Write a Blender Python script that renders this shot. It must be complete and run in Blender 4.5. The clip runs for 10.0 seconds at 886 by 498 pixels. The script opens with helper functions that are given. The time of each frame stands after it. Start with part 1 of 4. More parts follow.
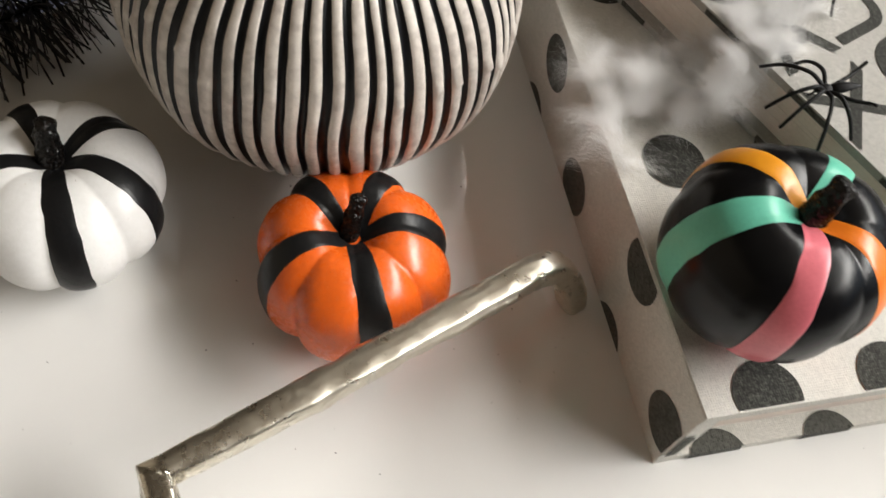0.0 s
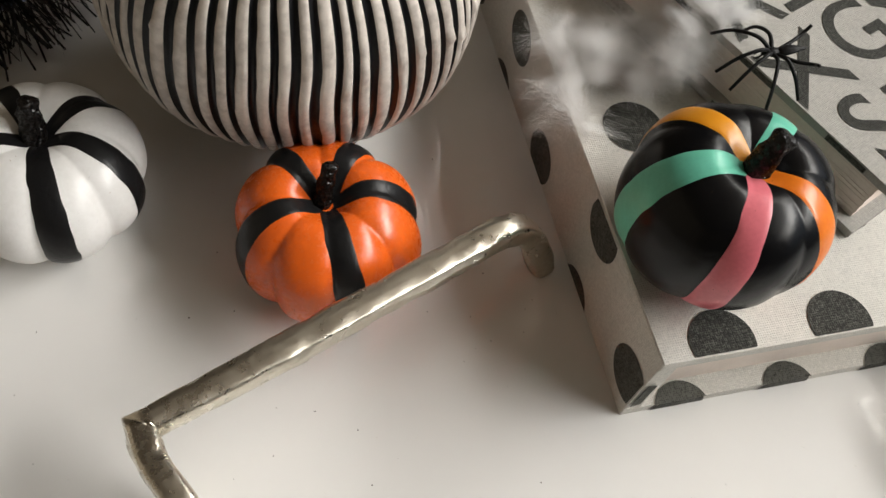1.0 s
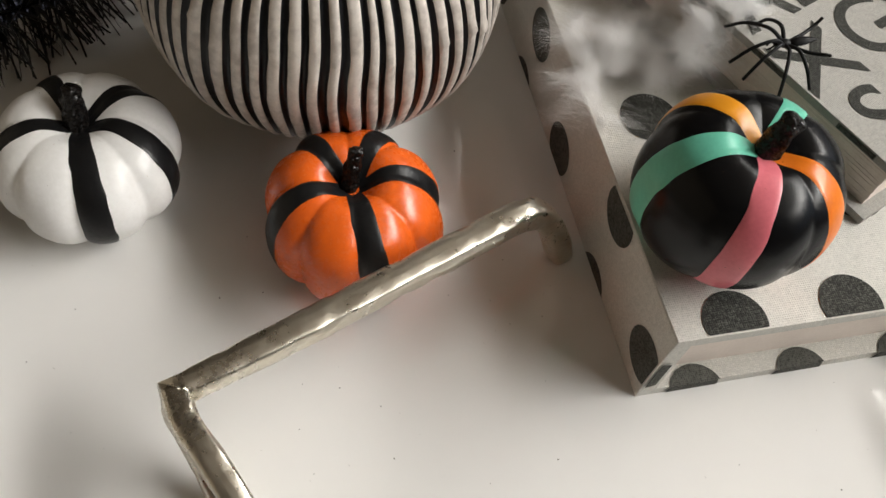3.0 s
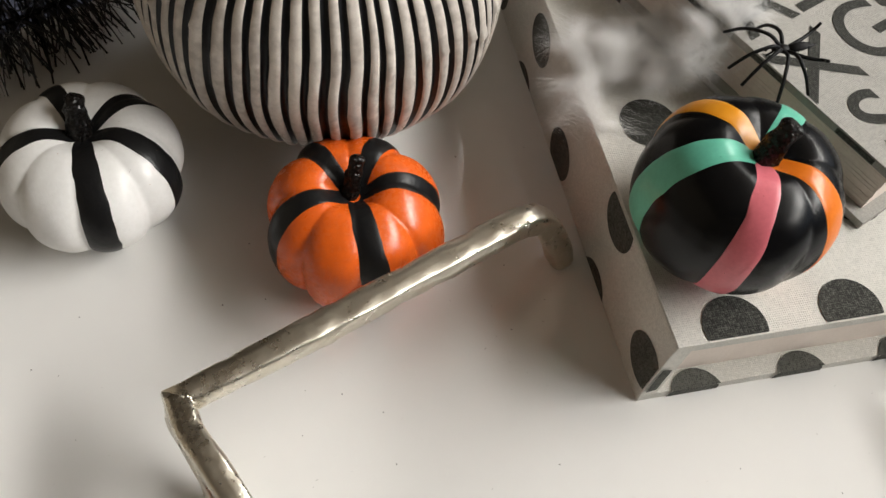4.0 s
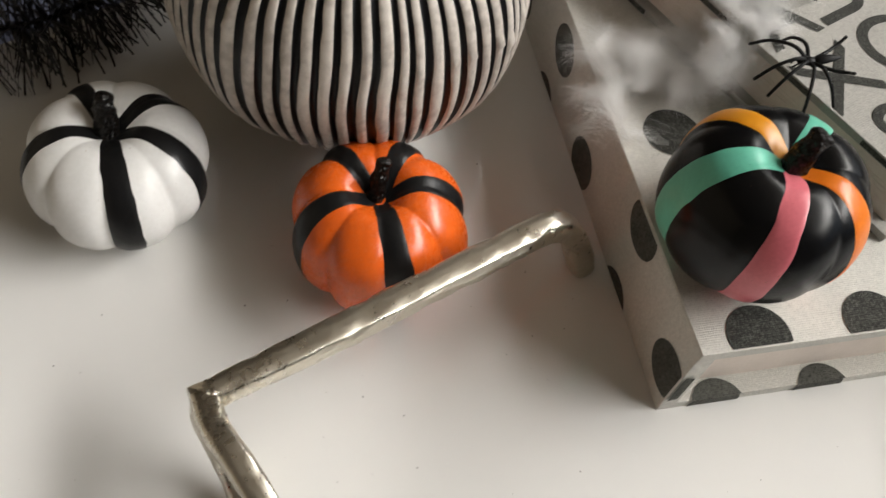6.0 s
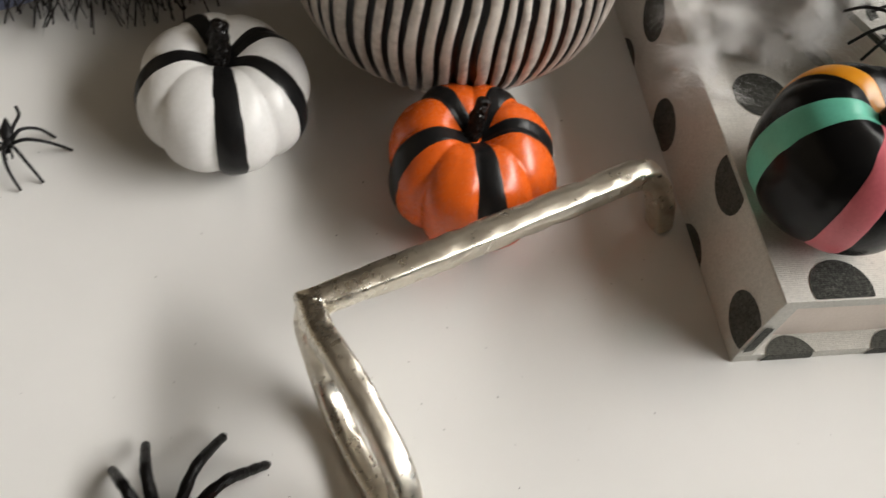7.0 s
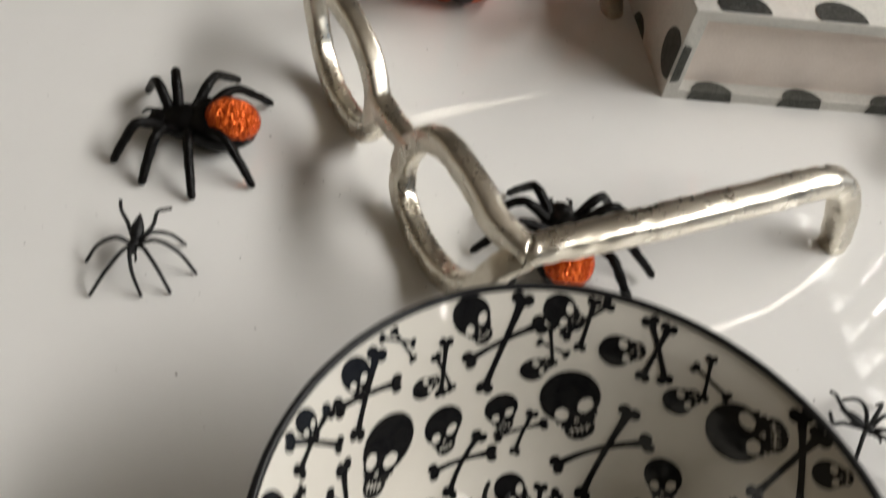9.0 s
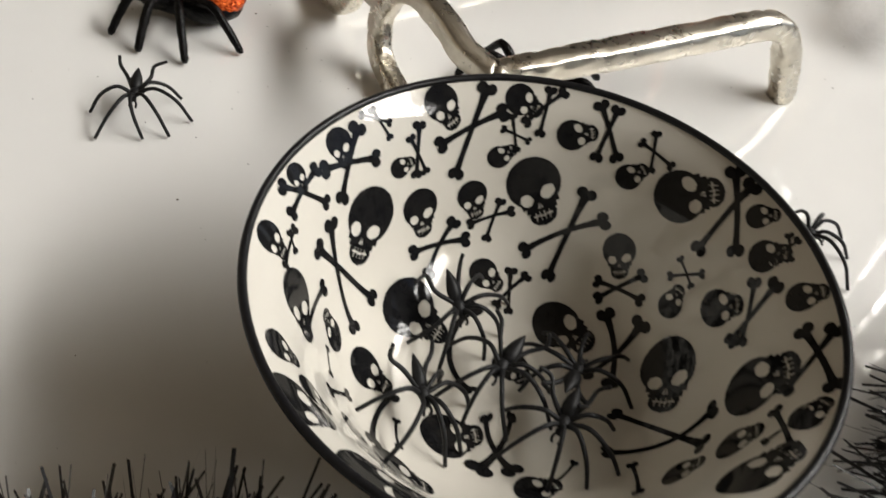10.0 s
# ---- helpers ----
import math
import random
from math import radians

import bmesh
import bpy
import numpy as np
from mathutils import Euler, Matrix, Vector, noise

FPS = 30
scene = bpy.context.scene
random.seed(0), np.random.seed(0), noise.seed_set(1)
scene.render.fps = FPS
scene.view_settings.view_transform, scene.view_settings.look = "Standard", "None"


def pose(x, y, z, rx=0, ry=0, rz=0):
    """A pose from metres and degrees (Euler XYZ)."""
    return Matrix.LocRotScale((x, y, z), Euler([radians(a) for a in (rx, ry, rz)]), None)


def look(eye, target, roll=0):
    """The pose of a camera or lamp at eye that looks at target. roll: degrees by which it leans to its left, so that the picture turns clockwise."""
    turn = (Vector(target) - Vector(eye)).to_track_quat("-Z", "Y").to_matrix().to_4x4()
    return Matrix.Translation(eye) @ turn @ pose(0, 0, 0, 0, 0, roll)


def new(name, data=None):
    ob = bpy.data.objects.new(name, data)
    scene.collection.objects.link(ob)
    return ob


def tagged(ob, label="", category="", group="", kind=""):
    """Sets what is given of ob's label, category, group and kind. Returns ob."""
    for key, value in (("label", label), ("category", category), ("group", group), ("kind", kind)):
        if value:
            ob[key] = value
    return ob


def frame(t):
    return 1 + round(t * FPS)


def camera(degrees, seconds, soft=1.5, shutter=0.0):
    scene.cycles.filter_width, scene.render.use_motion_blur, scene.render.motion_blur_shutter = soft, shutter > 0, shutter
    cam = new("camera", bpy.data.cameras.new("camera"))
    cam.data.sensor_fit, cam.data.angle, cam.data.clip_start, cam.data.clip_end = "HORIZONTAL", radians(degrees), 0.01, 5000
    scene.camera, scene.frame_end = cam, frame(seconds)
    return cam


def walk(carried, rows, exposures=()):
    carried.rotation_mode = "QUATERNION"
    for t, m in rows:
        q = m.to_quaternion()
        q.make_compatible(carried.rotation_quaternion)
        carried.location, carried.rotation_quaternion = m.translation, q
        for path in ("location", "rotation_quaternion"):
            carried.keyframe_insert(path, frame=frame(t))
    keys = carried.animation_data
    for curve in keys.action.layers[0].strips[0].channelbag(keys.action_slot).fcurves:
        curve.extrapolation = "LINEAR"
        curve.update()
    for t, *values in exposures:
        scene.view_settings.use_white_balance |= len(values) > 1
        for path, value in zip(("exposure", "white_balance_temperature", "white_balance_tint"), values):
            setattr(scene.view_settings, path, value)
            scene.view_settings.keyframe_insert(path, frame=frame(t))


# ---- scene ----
cam = camera(54.6, 10.0, shutter=0.5)
PATH = [
    (0, (-0.032, 0.032, 0.295), (0.3796, 0.9845, -1.4147), 15.4),
    (0.5, (-0.028, 0.018, 0.298), (0.3939, 0.9695, -1.4097), 15.2),
    (1, (-0.028, 0.013, 0.302), (0.3992, 0.9602, -1.4076), 14.7),
    (1.5, (-0.033, 0.005, 0.304), (0.3907, 0.9653, -1.3986), 14.4),
    (2, (-0.034, -0.003, 0.305), (0.3665, 0.9673, -1.3978), 13.6),
    (2.5, (-0.033, -0.004, 0.304), (0.3570, 0.9861, -1.3893), 12.8),
    (4, (-0.031, -0.003, 0.308), (0.3443, 0.9924, -1.3859), 11.7),
    (4.5, (-0.03, -0.001, 0.307), (0.3446, 0.9884, -1.3902), 11.6),
    (5, (-0.027, 0.0, 0.311), (0.3559, 1.0017, -1.3779), 11.7),
    (5.2, (-0.027, 0.0, 0.312), (0.3615, 1.0077, -1.3721), 11.7),
    (6.3, (-0.047, -0.013, 0.301), (0.3210, 1.0220, -1.3700), 12.9),
    (6.5, (-0.051, -0.019, 0.299), (0.3003, 1.0072, -1.3814), 13.0),
    (7, (-0.068, -0.031, 0.297), (0.2520, 1.0195, -1.3750), 13.4),
    (7.5, (-0.081, -0.066, 0.292), (0.2450, 1.0378, -1.3440), 14.6),
    (8, (-0.064, -0.126, 0.286), (0.3382, 1.0563, -1.2770), 16.1),
    (8.5, (-0.057, -0.179, 0.289), (0.2817, 1.0373, -1.2621), 14.1),
    (9, (-0.048, -0.222, 0.247), (0.1910, 1.0836, -1.2495), 11.9),
    (9.5, (-0.05, -0.265, 0.224), (0.1988, 1.0608, -1.2528), 11.1),
    (10, (-0.043, -0.288, 0.227), (0.2163, 1.0234, -1.2612), 10.3),
]
EXPOSURES = [(0.0, -0.08), (0.6, -0.26), (1.2, -0.42), (2.0, -0.48), (2.5, -0.41), (4.0, -0.36), (5.0, -0.42), (6.5, -0.38), (7.5, -0.6), (8.0, -0.76), (8.5, -0.85), (9.0, -0.62), (10.0, -0.33)]
walk(cam, [(t, look(eye, target, roll)) for t, eye, target, roll in PATH], EXPOSURES)

# ---- light ----
world = bpy.data.worlds.new("sky")
scene.world = world
world.use_nodes = True
wn = world.node_tree
sky = wn.nodes.new("ShaderNodeTexSky")
sky.sky_type, sky.sun_disc, sky.sun_elevation, sky.sun_rotation = "NISHITA", False, radians(40), radians(60)
wn.links.new(sky.outputs[0], wn.nodes["Background"].inputs[0])
wn.nodes["Background"].inputs[1].default_value = 0.1

# daylight in the window's opening
lamp = bpy.data.lights.new("window_daylight", "AREA")
lamp.shape, lamp.size, lamp.size_y, lamp.energy = "RECTANGLE", 3.3, 0.48, 222.0
lamp.color = (1.0, 0.973, 0.924)
lamp_ob = new("window_daylight", lamp)
lamp_ob.matrix_world = look((1.62, 0.15, 1.465), (0.0, 0.15, 1.465))


# ---- materials ----
def material(name, base, rough=0.5, metal=0.0, other=None, scale=40.0, amount=0.5, bump=0.0, bump_scale=200.0,
             coat=0.0, spec=0.5, rough_var=0.0):
    m = bpy.data.materials.new(name)
    m.use_nodes = True
    n, l = m.node_tree.nodes, m.node_tree.links
    b = n["Principled BSDF"]
    b.inputs["Roughness"].default_value, b.inputs["Metallic"].default_value = rough, metal
    b.inputs["Coat Weight"].default_value, b.inputs["Coat Roughness"].default_value = coat, 0.05
    b.inputs["Specular IOR Level"].default_value = spec
    b.inputs["Base Color"].default_value = (*base, 1)
    co = n.new("ShaderNodeTexCoord")
    if other:
        t = n.new("ShaderNodeTexNoise")
        t.inputs["Scale"].default_value, t.inputs["Detail"].default_value = scale, 6.0
        l.new(co.outputs["Object"], t.inputs["Vector"])
        t2 = n.new("ShaderNodeTexNoise")
        t2.inputs["Scale"].default_value, t2.inputs["Detail"].default_value = scale * 9, 4.0
        l.new(co.outputs["Object"], t2.inputs["Vector"])
        add = n.new("ShaderNodeMath")
        add.operation = "MULTIPLY_ADD"
        add.inputs[1].default_value = 0.5
        l.new(t2.outputs["Fac"], add.inputs[0])
        half = n.new("ShaderNodeMath")
        half.operation = "MULTIPLY"
        half.inputs[1].default_value = 0.5
        l.new(t.outputs["Fac"], half.inputs[0])
        l.new(half.outputs[0], add.inputs[2])
        ramp = n.new("ShaderNodeValToRGB")
        ramp.color_ramp.elements[0].position, ramp.color_ramp.elements[1].position = 0.5 - 0.22 / max(amount, 0.01) * 0.5, 0.5 + 0.22 / max(amount, 0.01) * 0.5
        ramp.color_ramp.elements[0].color, ramp.color_ramp.elements[1].color = (*base, 1), (*other, 1)
        l.new(add.outputs[0], ramp.inputs[0])
        l.new(ramp.outputs[0], b.inputs["Base Color"])
        if rough_var:
            mr = n.new("ShaderNodeMapRange")
            mr.inputs["From Min"].default_value, mr.inputs["From Max"].default_value = 0.35, 0.65
            mr.inputs["To Min"].default_value, mr.inputs["To Max"].default_value = max(rough - rough_var, 0.02), rough + rough_var
            l.new(add.outputs[0], mr.inputs["Value"])
            l.new(mr.outputs[0], b.inputs["Roughness"])
    if bump:
        t3 = n.new("ShaderNodeTexNoise")
        t3.inputs["Scale"].default_value, t3.inputs["Detail"].default_value = bump_scale, 5.0
        l.new(co.outputs["Object"], t3.inputs["Vector"])
        bm = n.new("ShaderNodeBump")
        bm.inputs["Strength"].default_value, bm.inputs["Distance"].default_value = bump, 0.001
        l.new(t3.outputs["Fac"], bm.inputs["Height"])
        l.new(bm.outputs[0], b.inputs["Normal"])
    return m


def weave(name, base, other, pitch=0.00085, depth=0.5, fleck_amount=0.11):
    """Woven canvas: two crossing sets of threads."""
    m = material(name, base, 0.85, 0.0, other, 60.0, 0.7, spec=0.2)
    n, l = m.node_tree.nodes, m.node_tree.links
    co = n["Texture Coordinate"] if "Texture Coordinate" in n else n.new("ShaderNodeTexCoord")
    waves = []
    for axis in "XYZ":
        w = n.new("ShaderNodeTexWave")
        w.bands_direction = axis
        w.inputs["Scale"].default_value = 0.314 / pitch
        w.inputs["Distortion"].default_value, w.inputs["Detail"].default_value, w.inputs["Detail Scale"].default_value = 2.4, 2.0, 1.6
        l.new(co.outputs["Object"], w.inputs["Vector"])
        waves.append(w)
    mx = n.new("ShaderNodeMath")
    mx.operation = "MAXIMUM"
    l.new(waves[0].outputs["Fac"], mx.inputs[0])
    l.new(waves[1].outputs["Fac"], mx.inputs[1])
    mx2 = n.new("ShaderNodeMath")
    mx2.operation = "ADD"
    l.new(mx.outputs[0], mx2.inputs[0])
    l.new(waves[2].outputs["Fac"], mx2.inputs[1])
    bm = n.new("ShaderNodeBump")
    bm.inputs["Strength"].default_value, bm.inputs["Distance"].default_value = depth, 0.0004
    l.new(mx2.outputs[0], bm.inputs["Height"])
    l.new(bm.outputs[0], n["Principled BSDF"].inputs["Normal"])
    # uneven thread ends, some darker, some lighter; shade between threads is coloured in too
    fleck = n.new("ShaderNodeTexNoise")
    fleck.inputs["Scale"].default_value, fleck.inputs["Detail"].default_value = 1.3 / pitch, 1.0
    l.new(co.outputs["Object"], fleck.inputs["Vector"])
    mr = n.new("ShaderNodeMapRange")
    mr.inputs["From Min"].default_value, mr.inputs["From Max"].default_value = 0.38, 0.62
    mr.inputs["To Min"].default_value, mr.inputs["To Max"].default_value = 1.0 - fleck_amount, 1.0 + fleck_amount
    both = n.new("ShaderNodeMath")
    both.operation = "MULTIPLY_ADD"
    both.inputs[1].default_value = 0.22
    l.new(mx2.outputs[0], both.inputs[0])
    damp = n.new("ShaderNodeMath")
    damp.operation = "MULTIPLY_ADD"
    damp.inputs[1].default_value, damp.inputs[2].default_value = 0.8, -0.15
    l.new(fleck.outputs["Fac"], damp.inputs[0])
    l.new(damp.outputs[0], both.inputs[2])
    l.new(both.outputs[0], mr.inputs["Value"])
    sc = n.new("ShaderNodeVectorMath")
    sc.operation = "SCALE"
    ramp = [k for k in n if k.bl_idname == "ShaderNodeValToRGB"][0]
    l.new(ramp.outputs[0], sc.inputs[0])
    l.new(mr.outputs[0], sc.inputs["Scale"])
    l.new(sc.outputs[0], n["Principled BSDF"].inputs["Base Color"])
    return m


def glitter(name, dark, light, size, metal=0.8, rough=0.3, tilt=0.6):
    """Coloured flakes, each tilted its own way."""
    m = bpy.data.materials.new(name)
    m.use_nodes = True
    n, l = m.node_tree.nodes, m.node_tree.links
    b = n["Principled BSDF"]
    b.inputs["Metallic"].default_value, b.inputs["Roughness"].default_value = metal, rough
    b.inputs["Specular IOR Level"].default_value = 0.3
    co = n.new("ShaderNodeTexCoord")
    v = n.new("ShaderNodeTexVoronoi")
    v.inputs["Scale"].default_value = 1.0 / size
    l.new(co.outputs["Object"], v.inputs["Vector"])
    ramp = n.new("ShaderNodeValToRGB")
    ramp.color_ramp.elements[0].color, ramp.color_ramp.elements[1].color = (*dark, 1), (*light, 1)
    ramp.color_ramp.elements[0].position, ramp.color_ramp.elements[1].position = 0.2, 0.85
    sep = n.new("ShaderNodeSeparateColor")
    l.new(v.outputs["Color"], sep.inputs[0])
    l.new(sep.outputs[0], ramp.inputs[0])
    l.new(ramp.outputs[0], b.inputs["Base Color"])
    geo = n.new("ShaderNodeNewGeometry")
    sub = n.new("ShaderNodeVectorMath")
    sub.operation = "SUBTRACT"
    sub.inputs[1].default_value = (0.5, 0.5, 0.5)
    l.new(v.outputs["Color"], sub.inputs[0])
    sc = n.new("ShaderNodeVectorMath")
    sc.operation = "SCALE"
    sc.inputs["Scale"].default_value = tilt * 2
    l.new(sub.outputs[0], sc.inputs[0])
    ad = n.new("ShaderNodeVectorMath")
    l.new(sc.outputs[0], ad.inputs[0])
    l.new(geo.outputs["Normal"], ad.inputs[1])
    nm = n.new("ShaderNodeVectorMath")
    nm.operation = "NORMALIZE"
    l.new(ad.outputs[0], nm.inputs[0])
    l.new(nm.outputs[0], b.inputs["Normal"])
    return m


TABLE = material("white_lacquer", (0.79, 0.782, 0.76), 0.04, 0, (0.765, 0.757, 0.735), 6.0, 0.5, bump=0.004, bump_scale=30.0, spec=0.8)
WALL = material("taupe_wall_paint", (0.105, 0.081, 0.049), 0.8, 0, (0.09, 0.069, 0.042), 3.0, 0.5, bump=0.2)
# lighter paint for two unseen walls, added to bounce fill light onto the left
CREAM_BOUNCE = material("cream_bounce_wall_paint", (0.30, 0.255, 0.195), 0.8, 0, (0.27, 0.23, 0.175), 3.0, 0.5, bump=0.2)
# dark brown for the unseen ceiling, to hold down fill light from above
CEILING = material("low_bounce_ceiling_paint", (0.15, 0.12, 0.086), 0.9, 0, (0.13, 0.104, 0.075), 3.0, 0.5)
FLOOR = material("navy_carpet", (0.06, 0.066, 0.10), 0.95, 0, (0.085, 0.093, 0.14), 60.0, 0.8, bump=0.8, bump_scale=900)
PLASTIC = material("white_window_plastic", (0.8, 0.8, 0.78), 0.3, 0, (0.75, 0.75, 0.73), 8.0, 0.4)
ORANGE = material("orange_paint", (0.78, 0.13, 0.012), 0.27, 0, (0.66, 0.10, 0.01), 60.0, 0.6, bump=0.12, bump_scale=250, rough_var=0.05)
WHITE = material("white_paint", (0.88, 0.87, 0.855), 0.33, 0, (0.80, 0.79, 0.765), 60.0, 0.6, bump=0.12, bump_scale=300, rough_var=0.06)
BLACK = material("black_paint", (0.003, 0.003, 0.0035), 0.27, 0, (0.005, 0.005, 0.0055), 70.0, 0.6, bump=0.06, bump_scale=250, spec=0.22)
STRIPE_BLACK = material("black_stripe_paint", (0.006, 0.006, 0.007), 0.36, 0, (0.009, 0.009, 0.009), 90.0, 0.6, bump=0.15, bump_scale=500, spec=0.3)
MINT = material("mint_paint", (0.16, 0.58, 0.42), 0.33, 0, (0.13, 0.5, 0.36), 80.0, 0.6, bump=0.1, bump_scale=300)
PINK = material("pink_paint", (0.80, 0.20, 0.24), 0.33, 0, (0.7, 0.16, 0.2), 80.0, 0.6, bump=0.1, bump_scale=300)
YELLOW = material("yellow_orange_paint", (0.86, 0.36, 0.02), 0.33, 0, (0.78, 0.3, 0.016), 80.0, 0.6, bump=0.1, bump_scale=300)
ORANGE_STRIPE = material("deep_orange_paint", (0.82, 0.21, 0.012), 0.3, 0, (0.72, 0.16, 0.01), 80.0, 0.6, bump=0.1, bump_scale=300)
STEM = glitter("black_glitter_stem", (0.002, 0.002, 0.002), (0.007, 0.005, 0.004), 0.0006, 0.0, 0.28, 0.45)
CERAMIC = material("off_white_ceramic", (0.74, 0.68, 0.615), 0.3, 0, (0.47, 0.42, 0.375), 30.0, 1.1, bump=0.14, bump_scale=180, rough_var=0.08)
GROOVE = material("black_groove_glaze", (0.006, 0.006, 0.007), 0.3, 0, (0.012, 0.012, 0.013), 60.0, 0.7, bump=0.2, bump_scale=300, spec=0.25)
METAL = material("champagne_nickel", (0.79, 0.75, 0.66), 0.31, 1.0, (0.66, 0.61, 0.51), 45.0, 0.6, bump=0.06, bump_scale=260, rough_var=0.09)
CANVAS = weave("off_white_canvas", (0.70, 0.68, 0.63), (0.60, 0.585, 0.54))
# the letter book's canvas, greyed to put the shade on it into the colour
CANVAS_SHADED = weave("shaded_cream_canvas", (0.46, 0.445, 0.41), (0.40, 0.385, 0.355))
CANVAS_GREY = weave("charcoal_print_on_canvas", (0.05, 0.05, 0.044), (0.09, 0.09, 0.08), fleck_amount=0.55)
PAGES = material("grey_page_edges", (0.84, 0.75, 0.68), 0.8, 0, (0.76, 0.67, 0.60), 80.0, 0.7)
PLAIN_BLACK = material("black_plastic", (0.0022, 0.0021, 0.0021), 0.27, 0, (0.004, 0.0035, 0.0035), 200.0, 0.6, bump=0.5, bump_scale=1100, spec=0.14)
RING_BLACK = material("dull_black_plastic", (0.008, 0.008, 0.009), 0.48, 0, (0.011, 0.011, 0.011), 200.0, 0.6, bump=0.1, bump_scale=700, spec=0.2)
TINSEL = material("black_tinsel_foil", (0.006, 0.006, 0.006), 0.33, 0.0, (0.012, 0.009, 0.008), 90.0, 0.7)
GLITTER = glitter("orange_glitter", (0.50, 0.045, 0.004), (0.95, 0.17, 0.022), 0.00055, 0.5, 0.25, 0.75)
GLAZE = material("white_glaze", (0.635, 0.605, 0.54), 0.05, 0, (0.61, 0.58, 0.515), 30.0, 0.5, bump=0.05, bump_scale=110)
GLAZE_DULL = material("dull_white_glaze", (0.635, 0.605, 0.54), 0.42, 0, (0.61, 0.58, 0.515), 30.0, 0.5, bump=0.1, bump_scale=110)
PRINT = material("black_glazed_print", (0.006, 0.006, 0.007), 0.06, 0, (0.012, 0.012, 0.012), 300.0, 0.8, spec=0.25)
DUST = glitter("dark_specks", (0.01, 0.01, 0.01), (0.12, 0.09, 0.07), 0.002, 0.2, 0.5, 0.3)

FLECK = glitter("gold_flecks", (0.1, 0.04, 0.02), (0.8, 0.55, 0.35), 0.002, 0.8, 0.25, 0.5)

COTTON = bpy.data.materials.new("white_cotton_fibre")
COTTON.use_nodes = True
cn, cl = COTTON.node_tree.nodes, COTTON.node_tree.links
cb = cn["Principled BSDF"]
cb.inputs["Base Color"].default_value, cb.inputs["Roughness"].default_value = (0.93, 0.925, 0.92, 1), 0.7
ct = cn.new("ShaderNodeBsdfTranslucent")
ct.inputs[0].default_value = (0.93, 0.925, 0.92, 1)
cm = cn.new("ShaderNodeMixShader")
cm.inputs[0].default_value = 0.5
cl.new(cb.outputs[0], cm.inputs[1])
cl.new(ct.outputs[0], cm.inputs[2])
cl.new(cm.outputs[0], cn["Material Output"].inputs[0])

VANE = bpy.data.materials.new("taupe_blind_fabric")
VANE.use_nodes = True
vn, vl = VANE.node_tree.nodes, VANE.node_tree.links
vb = vn["Principled BSDF"]
vb.inputs["Base Color"].default_value, vb.inputs["Roughness"].default_value = (0.12, 0.11, 0.095, 1), 0.8
vt = vn.new("ShaderNodeBsdfTranslucent")
vt.inputs[0].default_value = (0.04, 0.037, 0.032, 1)
vm = vn.new("ShaderNodeMixShader")
vm.inputs[0].default_value = 0.5
vl.new(vb.outputs[0], vm.inputs[1])
vl.new(vt.outputs[0], vm.inputs[2])
vl.new(vm.outputs[0], vn["Material Output"].inputs[0])


# ---- builders ----
def link(name, mesh, mat, parent=None, label="", smooth=True):
    if mat and not mesh.materials:
        mesh.materials.append(mat)
    if smooth:
        mesh.shade_smooth()
    ob = new(name, mesh)
    if parent:
        ob.parent = parent
    if label:
        tagged(ob, label)
    return ob


def part(name, bm, mat, parent=None, label="", smooth=True):
    mesh = bpy.data.meshes.new(name)
    bmesh.ops.recalc_face_normals(bm, faces=bm.faces)
    bm.to_mesh(mesh)
    bm.free()
    return link(name, mesh, mat, parent, label, smooth)


def from_lists(name, verts, faces, mat, parent=None, label="", smooth=True):
    mesh = bpy.data.meshes.new(name)
    mesh.from_pydata(verts, [], faces)
    mesh.update()
    return link(name, mesh, mat, parent, label, smooth)


def thing(name, m, label, category, group="", kind=""):
    ob = new(name)
    ob.empty_display_size = 0.01
    ob.matrix_world = m
    return tagged(ob, label, category, group, kind)


def box_bm(x0, y0, z0, x1, y1, z1, bevel=0.0):
    bm = bmesh.new()
    bmesh.ops.create_cube(bm, size=1)
    for v in bm.verts:
        v.co = Vector(((x0 + x1) / 2 + v.co.x * (x1 - x0), (y0 + y1) / 2 + v.co.y * (y1 - y0), (z0 + z1) / 2 + v.co.z * (z1 - z0)))
    if bevel:
        bmesh.ops.bevel(bm, geom=bm.edges[:], offset=bevel, segments=2, affect="EDGES", profile=0.5)
    return bm


def curve_points(ctrl, n):
    """Catmull-Rom through the control points, n steps a span."""
    p = [Vector(c) for c in ctrl]
    p = [p[0] * 2 - p[1]] + p + [p[-1] * 2 - p[-2]]
    out = []
    for i in range(1, len(p) - 2):
        for k in range(n):
            t = k / n
            a, b, c, d = p[i - 1], p[i], p[i + 1], p[i + 2]
            out.append(0.5 * ((2 * b) + (c - a) * t + (2 * a - 5 * b + 4 * c - d) * t * t + (3 * b - a - 3 * c + d) * t ** 3))
    out.append(p[-2])
    return out


